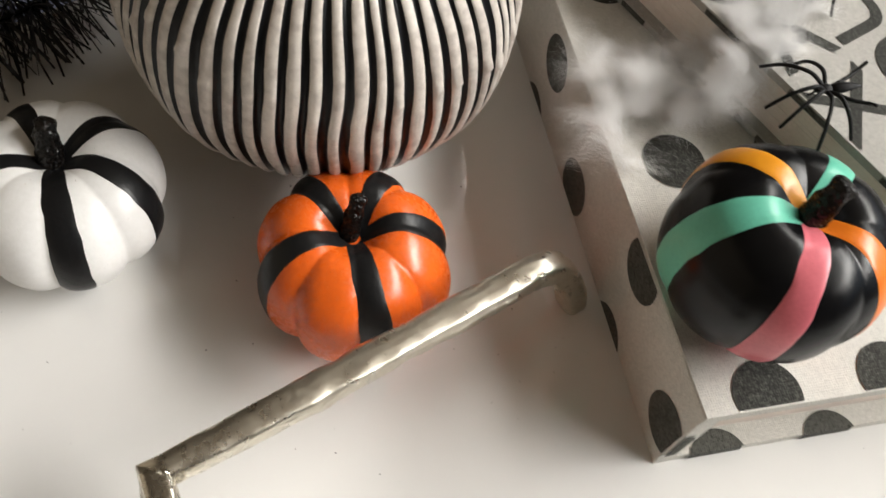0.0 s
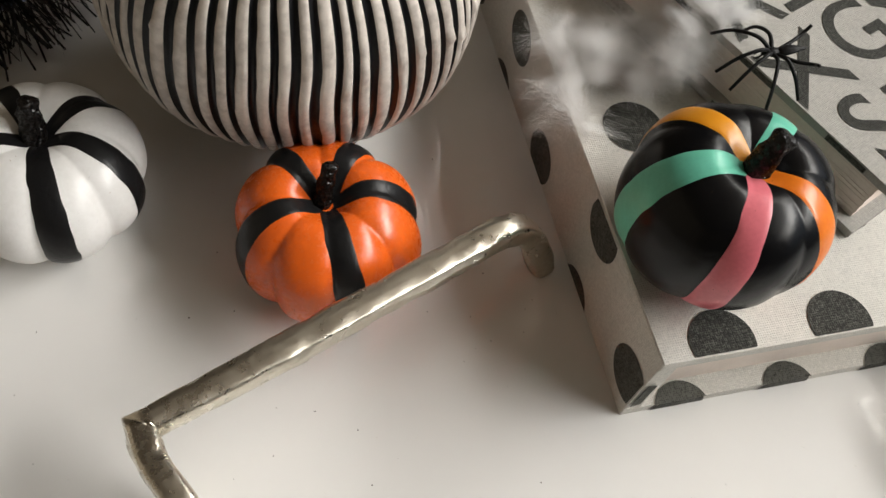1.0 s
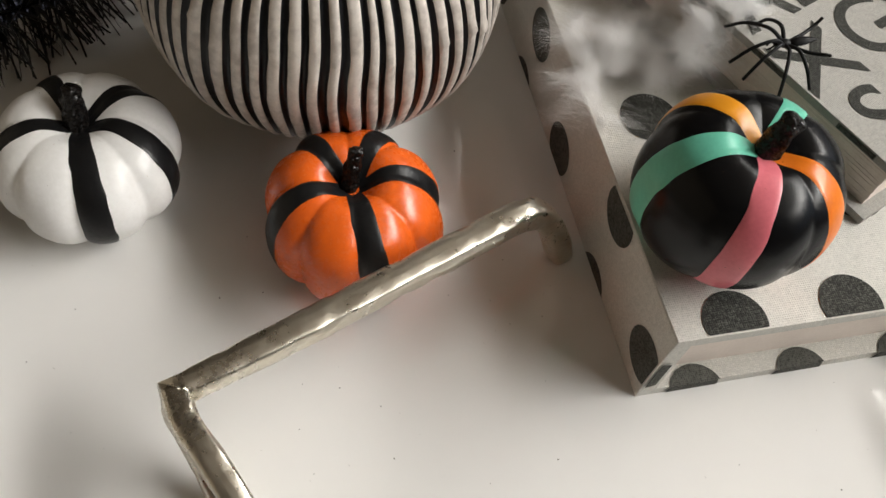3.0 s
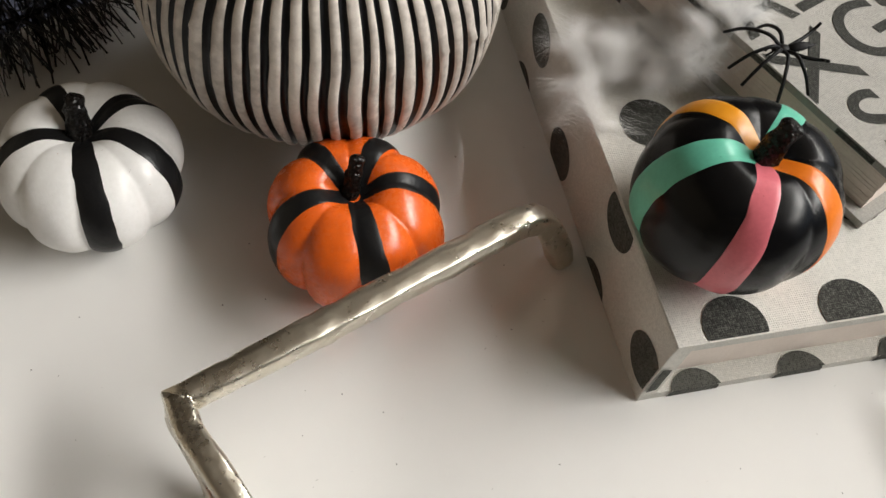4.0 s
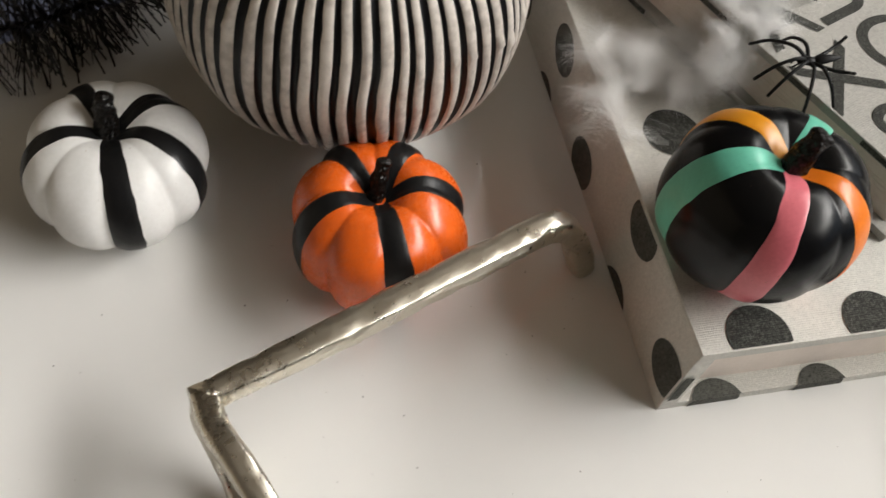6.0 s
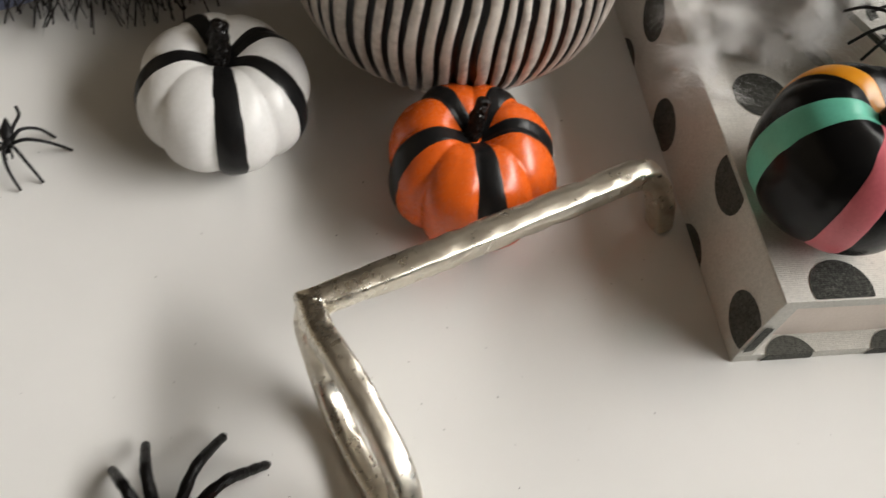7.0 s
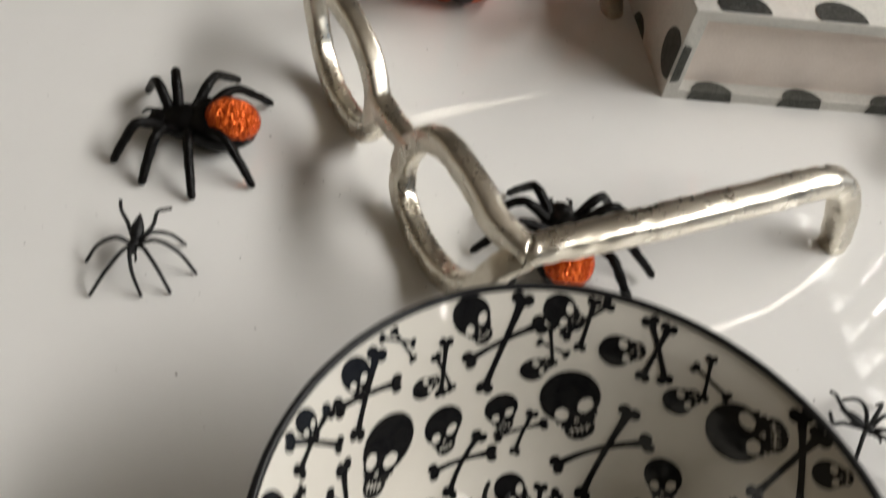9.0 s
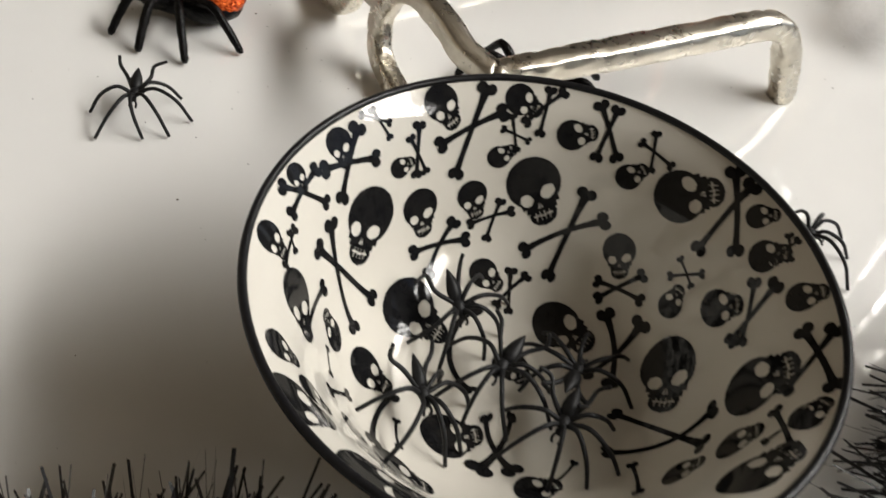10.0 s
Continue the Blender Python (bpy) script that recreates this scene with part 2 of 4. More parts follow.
def tube(points, radii, sides=10, closed=False, rough=0.0, rough_scale=90.0, flat=1.0, seed=0.0, verts=None, faces=None, square=0.0):
    """Sweep a ring along the points; rough: hammered unevenness, in metres."""
    verts = [] if verts is None else verts
    faces = [] if faces is None else faces
    base = len(verts)
    n = len(points)
    up = None
    for i, p in enumerate(points):
        a = points[i - 1] if (i or closed) else p
        b = points[(i + 1) % n] if (i < n - 1 or closed) else p
        d = (b - a).normalized()
        if up is None:
            up = Vector((0, 0, 1)) if abs(d.z) < 0.8 else Vector((1, 0, 0))
        side = d.cross(up).normalized()
        up = side.cross(d).normalized()
        r = radii[i] if not isinstance(radii, float) else radii
        for k in range(sides):
            a2 = 2 * math.pi * k / sides
            c2, s2 = math.cos(a2), math.sin(a2)
            k2 = 1.0 / (abs(c2) ** square + abs(s2) ** square) ** (1 / square) if square else 1.0
            q = p + (side * c2 + up * s2 * flat) * r * k2
            if rough:
                q += (q - p).normalized() * rough * noise.noise(q * rough_scale + Vector((seed, seed, 0)))
            verts.append(q)
    m = n if closed else n - 1
    for i in range(m):
        for k in range(sides):
            a, b = base + i * sides, base + ((i + 1) % n) * sides
            faces.append((a + k, a + (k + 1) % sides, b + (k + 1) % sides, b + k))
    if not closed:
        faces.append(tuple(base + k for k in reversed(range(sides))))
        faces.append(tuple(base + (n - 1) * sides + k for k in range(sides)))
    return verts, faces


def ball(verts, faces, centre, size, turn=0.0, nu=16, nv=10, rough=0.0, tilt=0.0):
    m = pose(*centre, 0, tilt, turn)
    base = len(verts)
    for j in range(nv + 1):
        th = math.pi * j / nv
        for i in range(nu):
            a = 2 * math.pi * i / nu
            q = Vector((math.sin(th) * math.cos(a) * size[0], math.sin(th) * math.sin(a) * size[1], math.cos(th) * size[2]))
            if rough:
                q *= 1 + rough * noise.noise(q * 600)
            verts.append(m @ q)
    for j in range(nv):
        for i in range(nu):
            a, b = base + j * nu, base + (j + 1) * nu
            faces.append((a + i, b + i, b + (i + 1) % nu, a + (i + 1) % nu))
    return verts, faces


# ---- setting ----
def table():
    """A white lacquered top with rounded edges on a plain white body; its far edge runs at a slant to the books."""
    t = thing("table", pose(0.05, 0.4175, 0, 0, 0, 26.5), "white glossy lacquered table with scattered glitter specks", "table")
    bm = box_bm(-0.85, -0.95, -0.03, 0.62, 0.0, 0.0, 0.003)
    part("tabletop", bm, TABLE, t, smooth=False)
    for x in (-0.8, 0.57):
        for y in (-0.9, -0.05):
            part("leg", box_bm(x - 0.025, y - 0.025, -0.75, x + 0.025, y + 0.025, -0.031, 0.003), TABLE, t, smooth=False)


def room():
    def wall(name, *b, mat=WALL):
        tagged(part(name, box_bm(*b), mat, smooth=False), kind="structure")
    x0, x1, y0, y1, z0, z1 = -2.0, 1.45, -2.2, 2.6, -0.75, 1.93
    wall("floor", x0, y0, z0 - 0.1, x1 + 0.12, y1, z0, mat=FLOOR)
    wall("ceiling", x0, y0, z1, x1 + 0.12, y1, z1 + 0.1, mat=CEILING)
    # west and south are out of view, lighter only to reflect light back
    wall("wall_west", x0 - 0.1, y0, z0, x0, y1, z1, mat=CREAM_BOUNCE)
    wall("wall_south", x0 - 0.1, y0 - 0.1, z0, x1 + 0.12, y0, z1, mat=CREAM_BOUNCE)
    wall("wall_north", x0 - 0.1, y1, z0, x1 + 0.12, y1 + 0.1, z1)
    # the wall with the window opening
    wy0, wy1, wz0, wz1 = -1.5, 1.85, 0.2, 1.72
    ww = thing("wall_east", pose(0, 0, 0), "taupe painted wall with a wide window opening", "wall", kind="structure")
    for b in ((x1, y0, z0, x1 + 0.12, wy0, z1), (x1, wy1, z0, x1 + 0.12, y1, z1),
              (x1, wy0, z0, x1 + 0.12, wy1, wz0), (x1, wy0, wz1, x1 + 0.12, wy1, z1)):
        part("wall_piece", box_bm(*b), WALL, ww, smooth=False)
    win = thing("window_1", pose(0, 0, 0), "wide white window behind vertical blinds", "window", kind="structure")
    e = 0.04
    for b in ((wy0, wz0, wy1, wz0 + e), (wy0, wz1 - e, wy1, wz1), (wy0, wz0 + e, wy0 + e, wz1 - e), (wy1 - e, wz0 + e, wy1, wz1 - e)):
        part("window_frame", box_bm(x1 + 0.08, b[0], b[1], x1 + 0.115, b[2], b[3]), PLASTIC, win, smooth=False)
    bl = thing("vertical_blind", pose(0, 0, 0), "vertical window blind with half-open taupe fabric vanes", "blind")
    part("headrail", box_bm(x1 + 0.025, wy0 + 0.01, wz1 - 0.035, x1 + 0.06, wy1 - 0.01, wz1 - 0.002, 0.002), PLASTIC, bl, smooth=False)
    me = None
    k = 0
    while 0.07 + wy0 + 0.113 * k < wy1 - 0.04:
        if me is None:
            bm = box_bm(-0.0004, -0.0475, wz0 + 0.02, 0.0004, 0.0475, wz1 - 0.036)
            v = part("vane", bm, VANE, bl, smooth=False)
            me = v.data
        else:
            v = link("vane", me, VANE, bl, smooth=False)
        v.matrix_basis = pose(x1 + 0.05, wy0 + 0.07 + 0.113 * k, 0, 0, 0, -99 + random.uniform(-1, 1))
        k += 1


# ---- pumpkins ----
def pumpkin_surface(R, H, lobes, depth, phase, square=0.74, dimple=0.2, lean=(0, 0)):
    def f(az, th, lift=0.0):
        s, c = math.sin(th), math.cos(th)
        r = R * max(s, 0.0) ** square
        z = H / 2 * (1 - math.copysign(abs(c) ** 0.92, c))
        k = r / R
        if c < 0:
            z -= H * dimple * math.exp(-(k / 0.3) ** 2)
        else:
            z += H * 0.06 * math.exp(-(k / 0.3) ** 2)
        g = abs(math.cos(lobes * (az - phase) / 2))
        groove = (1 - g) ** 1.6
        wob = 0.02 * noise.noise(Vector((math.cos(az) * 1.3, math.sin(az) * 1.3, th)))
        r *= 1 - depth * groove * (0.25 + 0.75 * s) + wob * s + lift / max(R, 1e-6) * s
        z += (z - H / 2) / H * 2 * lift + depth * 0.35 * H * (0.4 - groove) * (1 if c < 0 else 0) * min(1, k * 2) * (1 - k)
        k = max(0.0, z / H) ** 2
        return Vector((r * math.cos(az) + lean[0] * k, r * math.sin(az) + lean[1] * k, z))
    return f


def surface_mesh(name, f, mat, parent, nu=192, nv=72, label=""):
    verts = [f(2 * math.pi * i / nu, math.pi * j / nv) for j in range(1, nv) for i in range(nu)]
    faces = []
    for j in range(nv - 2):
        for i in range(nu):
            a, b = j * nu, (j + 1) * nu
            faces.append((a + i, a + (i + 1) % nu, b + (i + 1) % nu, b + i))
    base = len(verts)
    verts += [f(0, 0.0001), f(0, math.pi - 0.0001)]
    for i in range(nu):
        faces.append((base, (i + 1) % nu, i))
        faces.append((base + 1, (nv - 2) * nu + i, (nv - 2) * nu + (i + 1) % nu))
    return from_lists(name, verts, faces, mat, parent, label)


def stripe(f, az, width, mat, parent, label, R, bend=0.0, top=0.992, seed=0.0):
    """A painted band down one meridian, a hair proud of the skin, with a hand-painted edge."""
    n, m = 70, 10
    verts, faces = [], []
    for j in range(n + 1):
        th = math.pi * (top + (0.06 - top) * j / n)
        s = math.sin(th)
        w = width * (0.56 + 0.44 * s)
        mid = az + bend * (math.pi - th)
        for i in range(m + 1):
            e = (i / m - 0.5) * w
            e += 0.0007 * noise.noise(Vector((th * 4, seed, 3.0 if i < m / 2 else 9.0))) * (abs(i / m - 0.5) * 2)
            lift = 0.00022 if 0 < i < m else 0.00002
            verts.append(f(mid + e / max(R * s ** 0.74, 0.10 * R), th, lift))
    for j in range(n):
        for i in range(m):
            a = j * (m + 1) + i
            faces.append((a, a + 1, a + m + 2, a + m + 1))
    return from_lists("stripe", verts, faces, mat, parent, label)


def stem(base, tip, r, parent, mat=STEM):
    base, tip = Vector(base), Vector(tip)
    mid = base.lerp(tip, 0.5) + Vector((0, 0, (tip - base).length * 0.1))
    pts = curve_points([base - Vector((0, 0, 0.003)), base, mid, tip], 7)
    n = len(pts)
    radii = []
    for i in range(n):
        k = i / (n - 1)
        radii.append(r * (1.15 - 0.45 * min(1, k * 1.3) ** 0.8 + 0.6 * max(0, 1 - k * 3.2) ** 2))
    radii[-1] *= 0.6
    v, fc = tube(pts, radii, 18, rough=r * 0.24, rough_scale=340.0)
    return from_lists("stem", v, fc, mat, parent, "rough black glittered stem")


def small_pumpkin(place, R, H, lobes, depth, phase, skin, bands, stem_tip, label, stem_r=0.0040, dimple=0.1, foot=(0, 0), lean=(0, 0)):
    t = thing("pumpkin", pose(*place), label, "pumpkin", "small painted pumpkins")
    f = pumpkin_surface(R, H, lobes, depth, radians(phase), dimple=dimple, lean=lean)
    surface_mesh("body", f, skin, t)
    for k, (az, w, mat, word) in enumerate(bands):
        stripe(f, radians(az), w, mat, t, word, R, seed=k * 3.7 + R * 900)
    rng = random.Random(int(R * 1e6))
    v, fc = [], []
    for _ in range(70):
        az, th = rng.uniform(0, 2 * math.pi), math.pi * (1 - 0.5 * rng.random() ** 1.3)
        p, s = f(az, th, 0.0003), rng.uniform(0.00010, 0.00022)
        b = len(v)
        v += [p + Vector((rng.uniform(-s, s), rng.uniform(-s, s), rng.uniform(-s, s))) for _ in range(4)]
        fc += [(b, b + 1, b + 2), (b, b + 2, b + 3), (b, b + 3, b + 1), (b + 1, b + 3, b + 2)]
    tagged(from_lists("glitter", v, fc, FLECK, t, "stray glitter flecks", False), kind="stuff")
    top = f(0, math.pi - 0.0001)
    stem((foot[0], foot[1], top.z - 0.001), Vector(stem_tip) - Vector(place), stem_r, t)
    return t


def ribbed_pumpkin():
    """Large ceramic pumpkin with narrow pale ribs and black glazed grooves between them."""
    R, H = 0.0747, 0.132
    t = thing("ceramic_pumpkin", pose(-0.0019, 0.2758, 0), "large ribbed ceramic pumpkin in white with black grooves", "pumpkin")
    ribs, per, nv = 62, 12, 90
    rng = random.Random(4)
    edges = [0.0]
    for _ in range(ribs):
        edges.append(edges[-1] + rng.uniform(0.82, 1.18))
    edges = [e * 2 * math.pi / edges[-1] for e in edges]
    verts, faces, mats = [], [], []
    nu = ribs * per
    for j in range(nv + 1):
        th = 0.02 + (math.pi - 0.04) * j / nv
        s, c = math.sin(th), math.cos(th)
        for i in range(nu):
            q, k = divmod(i, per)
            a0, a1 = edges[q], edges[q + 1]
            x = k / per
            g = 0.42 + 0.16 * noise.noise(Vector((q * 3.1, th * 1.7, 0))) + 0.05 * noise.noise(Vector((q * 1.7, th * 9, 5)))
            # columns 0 to 4 lie in the groove, the rest on the rib
            u = g * k / 4 if k <= 4 else g + (1 - g) * (k - 4) / (per - 4)
            az = a0 + (a1 - a0) * u + 0.03 * noise.noise(Vector((math.cos(a0) * 2, math.sin(a0) * 2, th * 2.2)))
            rr = 1.0
            if 0 < k < 4:
                rr -= 0.022 * math.sin(math.pi * k / 4) ** 0.7
            elif k > 4:
                rr += 0.012 * math.sin(math.pi * (k - 4) / (per - 4)) ** 0.6
            if k > 4 and q % 3 != 1:
                drop = 1.78 + 0.35 * noise.noise(Vector((q * 0.23, 7.0, 1.0)))
                rr += 0.016 * math.exp(-((th - drop) / 0.028) ** 2)
            r = R * s ** (0.88 if c < 0 else 1.02) * rr * (1 - 0.02 * abs(math.sin(4 * az)))
            z = H / 2 * (1 - math.copysign(abs(c) ** 0.95, c))
            if c < 0:
                z -= 0.022 * math.exp(-(s / 0.3) ** 2)
            verts.append((r * math.cos(az), r * math.sin(az), z))
    for j in range(nv):
        for i in range(nu):
            a, b = j * nu, (j + 1) * nu
            faces.append((a + i, a + (i + 1) % nu, b + (i + 1) % nu, b + i))
            mats.append(1 if i % per < 4 else 0)
    faces.append(tuple(reversed(range(nu))))
    faces.append(tuple(nv * nu + i for i in range(nu)))
    mats += [1, 1]
    mesh = bpy.data.meshes.new("body")
    mesh.from_pydata(verts, [], faces)
    mesh.materials.append(CERAMIC)
    mesh.materials.append(GROOVE)
    mesh.polygons.foreach_set("material_index", mats)
    mesh.update()
    link("body", mesh, None, t)
    stem((0, 0, H - 0.03), (0.008, 0.004, H + 0.012), 0.009, t, GROOVE)


# ---- eyeglasses sculpture ----
def bar(path, sides, a, b, seed, mitre=None, ripple=1.0, start=None):
    """A forged bar of rectangular section swept along the path: smooth top, hammered flanks and chipped arrises.
    sides: the flank's direction at each point; mitre: the plane's normal at the first point; start: the half sizes there."""
    c = 0.0019
    section = []
    for k, (u, v) in enumerate(((1, 1), (-1, 1), (-1, -1), (1, -1))):
        for j in range(4):
            t = (k + j / 3.0) * math.pi / 2
            section.append((u * (a - c) + c * math.cos(t), v * (b - c) + c * math.sin(t), 1.0))
        u2, v2 = ((-1, 1), (-1, -1), (1, -1), (1, 1))[k]
        for j in (1, 2, 3, 4):
            w = j / 5
            pu, pv = u * (a - c) + (u2 - u) * (a - c) * w, v * (b - c) + (v2 - v) * (b - c) * w
            section.append((pu + c * ((u + u2) / 2), pv + c * ((v + v2) / 2), 0.0 if k == 0 else 0.5))
    verts, faces = [], []
    n, m = len(path), len(section)
    shift = Vector((seed * 3.1, seed, seed * 1.7))
    for i, p in enumerate(path):
        d = (path[min(i + 1, n - 1)] - path[max(i - 1, 0)]).normalized()
        side = (sides[i] - d * sides[i].dot(d)).normalized()
        up = side.cross(d)
        k = min(1.0, i / 14)
        wide = 1 + 0.07 * k * noise.noise(p * 70 + shift)
        ku, kv = (k + (1 - k) * start[0] / a, k + (1 - k) * start[1] / b) if start else (1.0, 1.0)
        for u, v, edge in section:
            q = p + side * u * wide * ku + up * v * kv
            out = (side * u + up * v).normalized()
            if edge == 1.0:
                q -= out * (0.0002 + 0.0009 * max(0.0, noise.noise(q * 190 + shift) - 0.08) + 0.00014 * noise.noise(q * 520 + shift)) * ripple
            elif edge:
                q += out * (0.0005 * noise.noise(q * 65 + shift) + 0.00036 * noise.noise(q * 150 + shift) + 0.0002 * noise.noise(q * 430 + shift)) * ripple
            else:
                q += out * 0.00022 * noise.noise(q * 90 + shift)
            if i == 0 and mitre is not None:
                q -= d * ((q - p).dot(mitre) / d.dot(mitre))
            if q.z < 0.0:
                q.z = 0.0
            verts.append(q)
    for i in range(n - 1):
        for k in range(m):
            x, y = i * m, (i + 1) * m
            faces.append((x + k, x + (k + 1) % m, y + (k + 1) % m, y + k))
    faces.append(tuple(reversed(range(m))))
    faces.append(tuple((n - 1) * m + k for k in range(m)))
    return verts, faces


def add_mesh(verts, faces, more):
    base = len(verts)
    verts += more[0]
    faces += [tuple(base + k for k in f) for f in more[1]]


def eyeglasses():
    t = thing("eyeglasses_sculpture", pose(0, 0, 0), "hammered champagne-silver metal eyeglasses sculpture standing open on the table", "sculpture")
    A, B = Vector((-0.070, 0.107, 0.0)), Vector((0.010, -0.041, 0.0))
    along = (B - A)
    lean = Vector((along.y, -along.x, 0)).normalized()

    def at(s, z):
        """A point of the front, s along it from hinge to hinge, z high; it leans outward at the foot."""
        k = 1 - z / 0.053
        return A + along * s + lean * k * (-0.002 + 0.015 * s) + Vector((0, 0, z))

    corners = (Vector((-0.0662, 0.1060, 0.0462)), Vector((0.0125, -0.0412, 0.0415)))
    rings = (((0.085, 0.0478), (0.15, 0.0490), (0.25, 0.0478), (0.335, 0.0442), (0.39, 0.0385), (0.430, 0.0300), (0.438, 0.0195),
              (0.40, 0.0102), (0.31, 0.0055), (0.20, 0.0055), (0.115, 0.0125), (0.062, 0.0265), (0.040, 0.0380)),
             ((0.93, 0.0440), (0.86, 0.0460), (0.79, 0.0470), (0.715, 0.0466), (0.655, 0.0415), (0.608, 0.0310), (0.600, 0.0190),
              (0.635, 0.0092), (0.715, 0.0052), (0.81, 0.0052), (0.90, 0.0100), (0.970, 0.0210), (0.990, 0.0330)))
    temples = (((-0.0290, 0.1213, 0.0460), (0.0, 0.1340, 0.0458), (0.036, 0.1496, 0.0456), (0.0535, 0.1572, 0.0456),
                (0.0625, 0.1608, 0.0438), (0.0710, 0.1640, 0.0350), (0.0790, 0.1660, 0.0200), (0.0865, 0.1675, 0.0)),
               ((0.0330, -0.0337, 0.0418), (0.0560, -0.0250, 0.0416), (0.0970, -0.0085, 0.0410), (0.1260, 0.0035, 0.0405),
                (0.1385, 0.0080, 0.0385), (0.1462, 0.0100, 0.0310), (0.1525, 0.0108, 0.0165), (0.1575, 0.0112, 0.0)))
    verts, faces = [], []
    for k in (0, 1):
        ring = curve_points([corners[k]] + [at(s, z) for s, z in rings[k]] + [corners[k] - Vector((0, 0, 0.002))], 9)
        temple = curve_points([corners[k]] + list(temples[k]), 11)
        dr, dt = (ring[1] - ring[0]), (temple[1] - temple[0])
        dr.z = dt.z = 0
        m = (dr.normalized() - dt.normalized()).normalized()
        add_mesh(verts, faces, bar(ring, [-lean if k else lean] * len(ring), 0.0045, 0.0049, 3.0 + k, m))
        flank = Vector((-dt.y, dt.x, 0)).normalized()
        v, f = bar(temple, [-flank] * len(temple), 0.0053 + 0.0003 * k, 0.0052, 7.0 + k, m, 1.5, (0.0045, 0.0049))
        from_lists("temple", v, f, METAL, t)
    bridge = curve_points([at(0.415, 0.0315), at(0.46, 0.0300), at(0.52, 0.0298), at(0.58, 0.0308), at(0.625, 0.0325)], 7)
    add_mesh(verts, faces, bar(bridge, [lean] * len(bridge), 0.0046, 0.0046, 11.0))
    from_lists("front_frame", verts, faces, METAL, t)


# ---- books ----
def disc(verts, faces, m, r, clip=None, n=40, thick=0.00040):
    """A printed dot as a thin disc in the plane m; clip: (axis, low, high) cuts it at an edge of the board."""
    base = len(verts)
    for i in range(n):
        a = 2 * math.pi * i / n
        p = [r * math.cos(a), r * math.sin(a)]
        for axis, lo, hi in clip or ():
            p[axis] = min(max(p[axis], lo), hi)
        verts.append(m @ Vector((p[0], p[1], thick)))
    faces.append(tuple(base + i for i in range(n)))


def print_dot(parent, m, r=0.0122, clip=None):
    v, f = [], []
    disc(v, f, m, r, clip)
    return from_lists("dot", v, f, CANVAS_GREY, parent, "", False)


def book(name, m, W, D, H, board, inset, label, fold, cloth=CANVAS):
    """A book-shaped box: two boards and a spine round a block of pages. fold: which side the spine is on, 'x' or None."""
    t = thing(name, m, label, "book", "books")
    part("bottom_cover", box_bm(0, 0, 0, W, D, board, 0.00012), cloth, t, smooth=False)
    part("top_cover", box_bm(0, 0, H - board, W, D, H, 0.0003), cloth, t, smooth=False)
    if fold:
        part("spine", box_bm(-0.0002, 0.0002, 0.0004, 0.0072, D, H - 0.0004, 0.0004), CANVAS, t, smooth=False)
    # page block, with leaves standing a little in and out
    x0 = 0.0073 if fold else inset
    rng = random.Random(len(name))
    verts, faces = [], []
    z, n = board, 1 if fold else 26
    dz = (H - 2 * board) / n
    for i in range(n):
        o = rng.uniform(0, 0.0003) + inset
        xo = x0 if fold else x0 + rng.uniform(0, 0.0003)
        b = len(verts)
        for zz in (z + 0.00002, z + dz - 0.00002):
            for x, y in ((xo, o), (W - inset, o), (W - inset, D - inset), (xo, D - inset)):
                verts.append((x, y, zz))
        z += dz
        faces += [(b, b + 3, b + 2, b + 1), (b + 4, b + 5, b + 6, b + 7)] + [(b + k, b + (k + 1) % 4, b + 4 + (k + 1) % 4, b + 4 + k) for k in range(4)]
    if fold:
        from_lists("box_side", verts, faces, PAGES, t, "smooth grey-white side of the box", False)
    else:
        tagged(from_lists("page_block", verts, faces, PAGES, t, "grey-white block of page edges", False), kind="stuff")
    return t


def dotted_box():
    W, D, H, bd = 0.27, 0.27, 0.049, 0.0052
    t = book("dotted_book_box", pose(0.1, 0.1, 0, 0, 0, 1.5), W, D, H, bd, 0.0080, "cream canvas book box with charcoal polka dots", "x")
    p = 0.0465
    lid = []
    for j in range(6):
        for i in range(6):
            x, y = 0.0235 + p * i - (p / 2 if j % 2 else 0), 0.0045 + 0.0465 * j
            if x - 0.012 < 0.001:
                continue
            lid.append((x, y))
    for x, y in lid:
        print_dot(t, pose(x, y, H), clip=((1, 0.0006 - y, D - y), (0, -x + 0.0006, W - x - 0.0006)))
    # dots on the spine: the plane's x runs along the spine, its y is height
    for y, z in ((0.008, 0.020), (0.057, 0.042), (0.055, -0.004), (0.115, 0.010), (0.163, 0.032), (0.17, -0.006), (0.222, 0.012)):
        print_dot(t, Matrix.Translation((0, y, z)) @ Matrix(((0, 0, -1, 0), (-1, 0, 0, 0), (0, 1, 0, 0), (0, 0, 0, 1))), 0.0122,
                  ((0, -(D - y) + 0.001, y - 0.0008), (1, 0.0008 - z, H - 0.0015 - z)))
    # half dots along the front of the bottom board, wrapping onto its ledge
    for i in range(5):
        x = 0.0235 + p * i
        print_dot(t, Matrix.Translation((x, 0, 0)) @ Matrix(((1, 0, 0, 0), (0, 0, -1, 0), (0, 1, 0, 0), (0, 0, 0, 1))), 0.0112, ((1, 0.0002, bd + 0.0004),))
        print_dot(t, pose(x, -0.0035, bd), 0.0112, ((1, 0.0031, 0.0114),))
    # the spine's dots turn the corner onto its front end
    print_dot(t, Matrix.Translation((0, 0, 0.020)) @ Matrix(((1, 0, 0, 0), (0, 0, -1, 0), (0, 1, 0, 0), (0, 0, 0, 1))), 0.0105, ((0, 0.0007, bd - 0.0004),))


